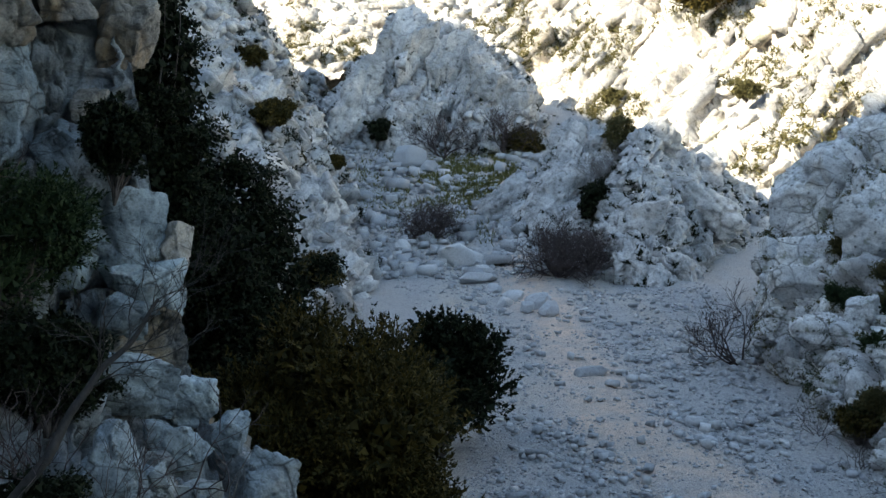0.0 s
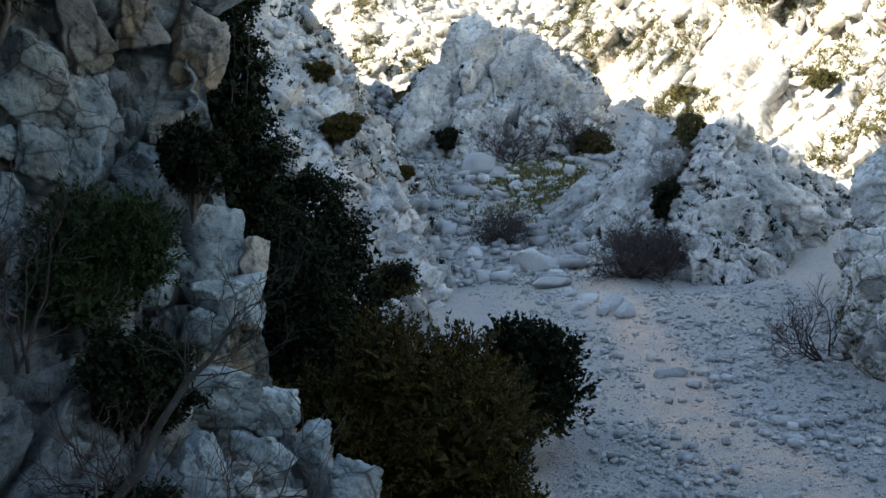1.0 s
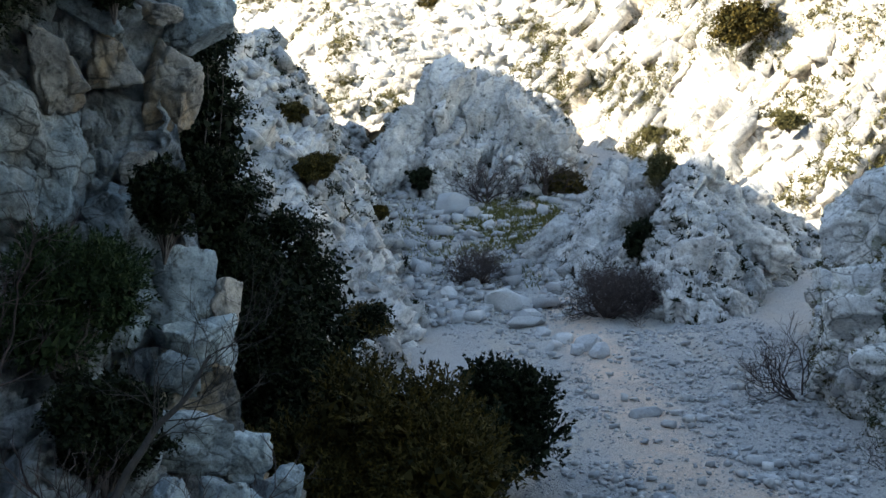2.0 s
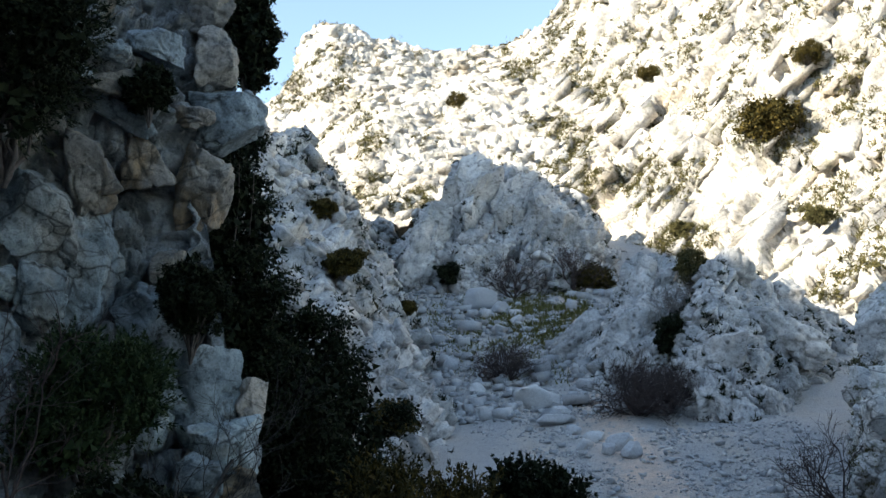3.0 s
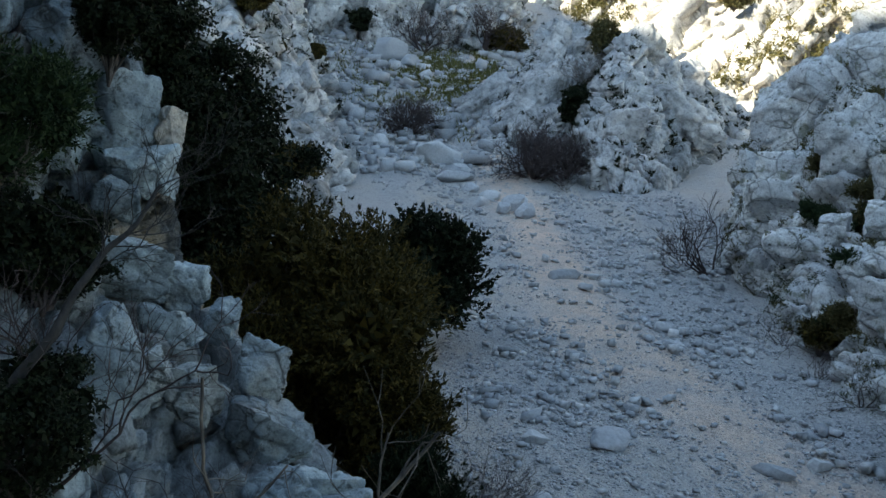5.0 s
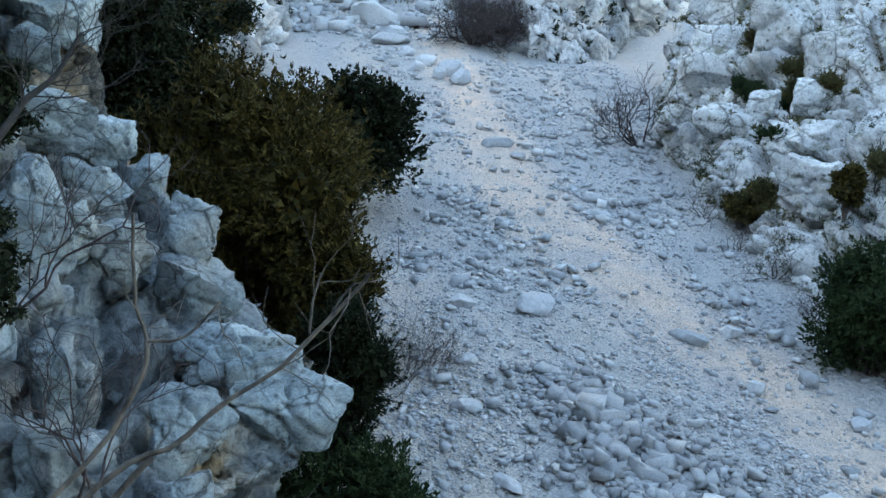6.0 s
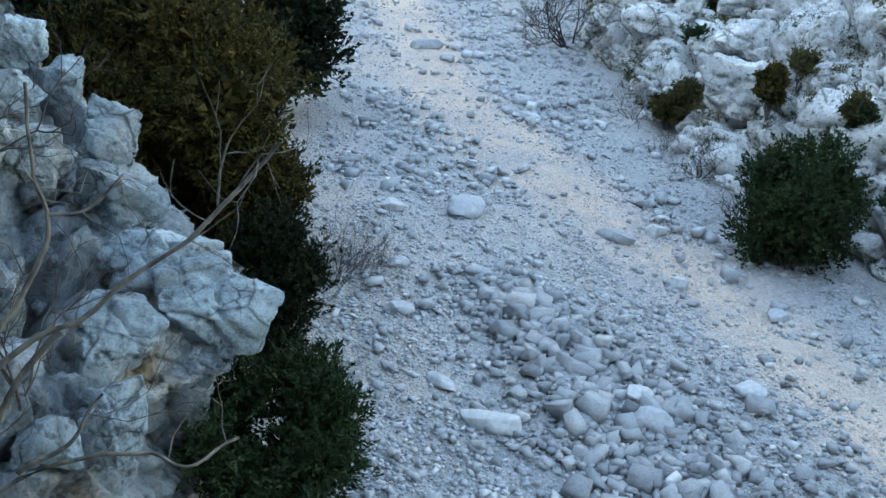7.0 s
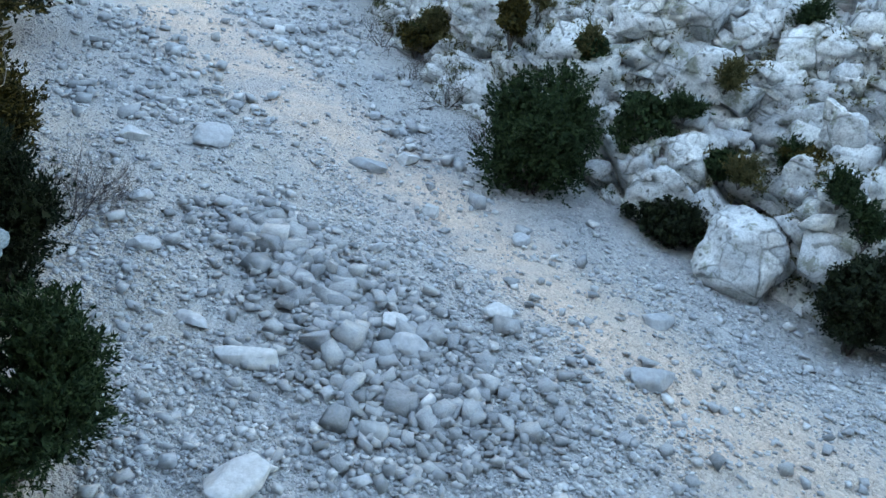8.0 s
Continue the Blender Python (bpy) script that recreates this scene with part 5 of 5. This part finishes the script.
def joined_stones(name, x, y, size, seed, label, flat=0.6, sunk=0.2, chipped=False, material=stuff_mat):
    """Many stones as one mesh."""
    rng = np.random.default_rng(seed)
    if chipped:
        chips, chip_faces = block_shapes(seed, 40, 0.24)
        kinds = [(c * 0.42, chip_faces) for c in chips]
    else:
        kinds = [stone_shape(rng, 5, 3, 6) for k in range(40)]
    n = len(x)
    which = rng.integers(0, len(kinds), n)
    z = ground_height(x, y)
    v = np.stack([k[0] for k in kinds])[which]
    a = rng.uniform(0, 2 * math.pi, n)
    tip = rng.normal(0, 0.25, n)
    v = v * (size[:, None, None] * np.stack([rng.uniform(0.8, 1.6, n), rng.uniform(0.7, 1.1, n), flat * rng.uniform(0.6, 1.3, n)], 1)[:, None, :])
    vy, vz = v[:, :, 1] * np.cos(tip)[:, None] - v[:, :, 2] * np.sin(tip)[:, None], v[:, :, 1] * np.sin(tip)[:, None] + v[:, :, 2] * np.cos(tip)[:, None]
    vx = v[:, :, 0] * np.cos(a)[:, None] - vy * np.sin(a)[:, None] + x[:, None]
    vy = v[:, :, 0] * np.sin(a)[:, None] + vy * np.cos(a)[:, None] + y[:, None]
    vz = vz + (z + size * flat * (0.5 - sunk))[:, None]
    verts = np.stack([vx, vy, vz], -1).reshape(-1, 3)
    m = len(kinds[0][0])
    f = np.stack([k[1] for k in kinds])[which] + (np.arange(n) * m)[:, None, None]
    return tagged(new(name, polygons(name, verts, f.reshape(-1, 3), material)), label, "stones", kind="stuff")


def scatter_scree():
    rng = np.random.default_rng(90)
    n = 260000
    el = rng.uniform(1.5, 42, n)
    d = EYE / (np.tan(np.radians(el)) + 0.118)
    az = rng.uniform(-3, 78, n)
    x, y = d * np.sin(np.radians(az)), d * np.cos(np.radians(az))
    p = np.stack([x, y, 0 * x], 1)
    thin = 0.42 + 0.5 * soft_noise(p / 2.6, 91) + 0.35 * soft_noise(p / 0.8, 92)
    track = np.clip(np.abs(x + 0.3 * np.minimum(y, 25) - 12.3 + 0.7 * soft_noise(p / 3.0, 95)) / 1.3, 0, 1)
    thin = thin * (0.16 + 0.84 * track ** 2)
    keep = (az > left_edge(d) - 1.5) & (az < right_edge(d) + 1.0) & (rng.uniform(0, 1, n) < thin)
    x, y, d = x[keep][:40000], y[keep][:40000], d[keep][:40000]
    half = len(x) // 3
    size = stone_sizes(rng, d)
    joined_stones("scree_stones", x[half:], y[half:], size[half:], 93, "small angular limestone rubble over the scree", chipped=True)
    joined_stones("scree_chips", x[:half], y[:half], size[:half] * 0.85, 92, "small worn limestone chips over the scree", chipped=True)
    n = 1700
    d, az = rng.uniform(8.5, 44, n) ** 1.0, rng.uniform(2, 60, n)
    keep = (az > left_edge(d)) & (az < right_edge(d)) & (rng.uniform(0, 1, n) < 0.75)
    d, az = d[keep], az[keep]
    joined_stones("scree_rubble", d * np.sin(np.radians(az)), d * np.cos(np.radians(az)), np.clip(0.12 * rng.lognormal(0, 0.4, len(d)) * (0.7 + 0.02 * d), 0.08, 0.4), 89, "angular limestone rubble the size of a hand", 0.7, 0.12, True)
    n = 5200
    d, az = rng.uniform(19, 50, n), rng.uniform(0, 26, n)
    keep = (az > left_edge(d)) & (az < right_edge(d))
    d, az = d[keep], az[keep]
    x, y = d * np.sin(np.radians(az)), d * np.cos(np.radians(az))
    keep = (soft_noise(np.stack([x, y, 0 * x], 1) / 2.4, 88) > -0.1) & (np.abs(x + 0.3 * np.minimum(y, 25) - 12.4) > 1.1)
    x, y = x[keep], y[keep]
    joined_stones("slope_rubble", x, y, np.clip(0.13 * rng.lognormal(0, 0.45, len(x)), 0.08, 0.4), 87, "angular limestone rubble up the scree towards the path", 0.7, 0.12, True)
    n = 2400
    y = rng.uniform(8.2, 15.2, n)
    x = 4.75 + 0.27 * (11.4 - y) + rng.normal(0, 1, n) * (0.36 + 0.11 * (15.2 - y))
    joined_stones("heap_stones", x, y, 0.08 + 0.04 * rng.gamma(1.5, 0.7, n), 98, "smaller clean grey stones filling the heap", 0.75, 0.05, True, heap_fill_mat)
    n = 4200
    az, d = rng.uniform(-9, 10, n), rng.uniform(52, 88, n)
    x, y = d * np.sin(np.radians(az)), d * np.cos(np.radians(az))
    joined_stones("gully_stones", x, y, np.clip(0.22 * rng.lognormal(0, 0.7, n), 0.12, 1.6), 94, "grey blocks strewn up the gully", 0.75, 0.2, True)


scatter_scree()


def build_boulders():
    """The stones that stand out one by one."""
    rng = np.random.default_rng(95)
    rows = [(5.34, 10.75, 0.68, 0.34, 0.30, -35), (5.80, 10.90, 0.46, 0.36, 0.28, 10), (5.36, 11.32, 0.46, 0.36, 0.24, 40), (2.91, 10.70, 0.80, 0.34, 0.22, -30),
            (2.38, 11.66, 0.52, 0.22, 0.15, -55), (3.82, 17.60, 0.75, 0.6, 0.36, 20), (6.94, 16.90, 0.80, 0.40, 0.24, -25), (7.98, 17.30, 0.48, 0.34, 0.22, 0),
            (2.32, 17.60, 0.50, 0.40, 0.24, 15), (2.14, 15.09, 0.44, 0.30, 0.22, 30), (1.98, 13.62, 0.52, 0.26, 0.20, -10), (3.66, 14.85, 0.50, 0.28, 0.20, -40)]
    rows += [(7.49, 14.90, 0.40, 0.28, 0.22, -30), (8.98, 13.80, 0.42, 0.34, 0.20, 20), (7.14, 11.22, 0.46, 0.36, 0.22, 0), (8.85, 9.30, 0.62, 0.40, 0.30, -20),
            (2.33, 8.50, 0.85, 0.60, 0.35, 30), (6.62, 23.60, 0.75, 0.40, 0.20, -10), (4.00, 22.70, 0.50, 0.35, 0.25, 0), (10.16, 10.85, 0.55, 0.40, 0.25, 15)]
    rows += [(1.15, 56.0, 2.5, 2.0, 1.5, 5), (1.90, 51.5, 2.0, 1.8, 0.6, -10), (4.44, 43.4, 1.1, 0.9, 0.8, 20), (3.51, 46.3, 1.1, 0.9, 0.6, -15), (4.80, 41.8, 1.0, 0.8, 0.7, 35), (3.9, 42.6, 0.7, 0.6, 0.5, 80), (4.9, 44.2, 0.8, 0.6, 0.5, 120), (2.7, 48.4, 0.8, 0.7, 0.5, 10),
            (3.0, 44.6, 0.9, 0.7, 0.5, 60), (-2.9, 79.0, 3.0, 2.2, 1.9, 10), (-2.6, 59.0, 1.0, 0.8, 0.7, 0), (4.93, 30.4, 0.95, 0.6, 0.35, 15), (-1.2, 77.5, 1.6, 1.3, 1.0, 40), (0.2, 74.0, 1.4, 1.0, 0.8, 70), (2.4, 53.5, 0.9, 0.8, 0.5, 15)]
    for k, (x, y, a, b, h, turn) in enumerate(rows):
        net, f = cube_net(10)
        v = hewn(net, rng, rng.uniform(5.0, 10.0), 22) * np.array((a, b, h * 1.15)) * 0.56
        v = v * (1 + 0.10 * fbm(v / (0.5 * a) + k * 7, 3, 96)[:, None])
        ob = new("boulder", polygons("boulder", v, f, stone_mat))
        ob.matrix_basis = pose(x, y, float(ground_height([x], [y])[0]) + h * 0.30, 0, 0, turn)
        tagged(ob, "pale angular limestone block half sunk in the scree" if y < 30 else "large pale limestone boulder beside the path", "boulder", "boulders")


build_boulders()


def build_loose_stones():
    """The heap of clean stones, and the rubble nearest to it, each stone its own."""
    rng = np.random.default_rng(97)
    shapes = []
    chips, chip_faces = block_shapes(99, 16, 0.24)
    for k in range(16):
        v, f = chips[k] * 0.44, chip_faces
        shapes.append(polygons("stone", v, f, heap_mat))
    count = 0
    while count < 298:
        heap = count < 240
        if heap:
            y = rng.uniform(8.6, 14.6)
            x = 4.75 + 0.27 * (11.4 - y) + rng.normal(0, 0.30 + 0.09 * (14.6 - y))
            size = 0.15 + 0.07 * rng.gamma(1.6, 0.8)
        else:
            d, az = rng.uniform(9, 15), rng.uniform(7, 58)
            x, y = d * math.sin(radians(az)), d * math.cos(radians(az))
            size = rng.uniform(0.10, 0.22)
        if not heap and (x - 4.75) ** 2 + (y - 11.2) ** 2 < 2.0:
            continue
        ob = new("stone", shapes[rng.integers(0, len(shapes))])
        z = float(ground_height([x], [y])[0])
        tall = size * rng.uniform(0.6, 0.95)
        m = pose(x, y, z + tall * 0.36, rng.uniform(-25, 25), rng.uniform(-25, 25), rng.uniform(0, 360))
        ob.matrix_basis = m @ Matrix.Diagonal((size * rng.uniform(1.0, 1.5), size * rng.uniform(0.8, 1.1), tall, 1))
        tagged(ob, "clean grey angular stone of the heap on the scree" if heap else "loose pale angular stone lying on the scree", "stone", "stones of the heap" if heap else "loose stones on the scree")
        count += 1


build_loose_stones()


def build_bank_details():
    """The round rock and the brush along the foot of the bank."""
    v, f = stone_shape(np.random.default_rng(410), 34, 26, 14, (0.72, 0.98))
    v = v * 1.7 * (1 + 0.16 * fbm(v * 2.2, 5, 411, 0.6)[:, None] + 0.3 * fractured(v, 0.3, 412, crack=1.4)[:, None]) * np.array((1.2, 1.0, 1.05))
    ob = new("boulder", polygons("boulder", v, f, right_rock))
    ob.matrix_basis = pose(13.2, 12.2, 1.95, 0, 0, 15)
    tagged(ob, "round pale limestone boulder at the bank's foot", "boulder", "boulders")
    rows = [(22.3, 25.6, 1.3, 0.9), (24.6, 23.8, 1.2, 0.8), (26.8, 22.4, 1.4, 0.9), (29.5, 20.9, 1.0, 0.7)]
    for k, (az, d, w, h) in enumerate(rows):
        bare_shrub("brush", on_ground(d * math.sin(radians(az)), d * math.cos(radians(az))), h * 1.6, purple_bark, 120 + k, "low leafless grey-brown brush at the bank's foot", 8, 3, 3, (0, 0, 0.7), 0.9, 0.012, "brush along the bank", 2.0)
    for k, (x, y, z, w, h) in enumerate([(10.4, 23.0, 3.2, 1.3, 1.0), (12.0, 17.2, 4.5, 0.9, 0.7), (11.3, 19.6, 4.3, 0.8, 1.3), (13.6, 14.0, 2.9, 0.9, 0.7), (14.6, 12.6, 3.4, 1.2, 0.8)]):
        leafy_shrub("bank_shrub", (x, y, z), w, h, green_leaf if k % 2 else olive_leaf, dark_bark, 2600, 130 + k, "small dark green shrub growing on the rocky bank", 0.06, clumps=36, group="shrubs on the bank")

    for k, (x, y, z, w, h) in enumerate([
            (13.78, 14.68, 4.65, 0.73, 0.73), (13.03, 14.82, 3.96, 0.73, 0.49), (11.68, 16.90, 4.70, 0.53, 0.53), (14.30, 12.87, 3.39, 0.70, 0.76),
            (13.34, 13.09, 3.10, 0.64, 0.58), (13.51, 10.86, 3.58, 0.83, 0.62), (13.32, 11.74, 1.93, 0.50, 0.45), (13.78, 10.25, 2.98, 0.92, 0.92),
            (13.24, 9.95, 1.79, 0.51, 0.56), (15.76, 14.79, 6.10, 0.62, 0.56), (10.51, 22.23, 3.48, 0.91, 1.22), (10.37, 22.71, 3.36, 0.91, 1.14)]):
        lobed_shrub("bank_shrub", (x * 1.012, y * 1.012, z + 0.1 * h), w * 1.15, h * 0.8, tuft_leaf if k % 2 == 0 else green_leaf, dark_bark, 150, 300 + k, "small green shrub in a cleft of the rocky bank", 0.06, 0.26, 6, group="shrubs on the bank")
    for k, (x, y, z, w, h) in enumerate([
            (11.96, 19.66, 4.86, 0.66, 1.06), (10.82, 23.21, 5.26, 0.53, 0.53), (12.22, 24.95, 5.95, 0.48, 1.13), (11.64, 27.19, 6.27, 0.52, 0.69),
            (12.53, 23.53, 6.88, 0.61, 0.46), (11.86, 26.58, 5.97, 0.68, 0.86), (13.25, 27.36, 9.74, 0.69, 0.60), (14.29, 27.27, 10.05, 0.65, 0.69),
            (12.24, 28.21, 7.70, 0.63, 0.90), (12.21, 24.95, 6.08, 0.40, 0.89), (12.44, 25.53, 7.02, 0.98, 0.57)]):
        lobed_shrub("bank_shrub", (x * 1.012, y * 1.012, z + 0.1 * h), w * 1.15, h * 0.8, tuft_leaf if k % 2 == 0 else green_leaf, dark_bark, 150, 312 + k, "small green shrub in a cleft of the rocky bank", 0.06, 0.26, 6, group="shrubs on the bank")

build_bank_details()
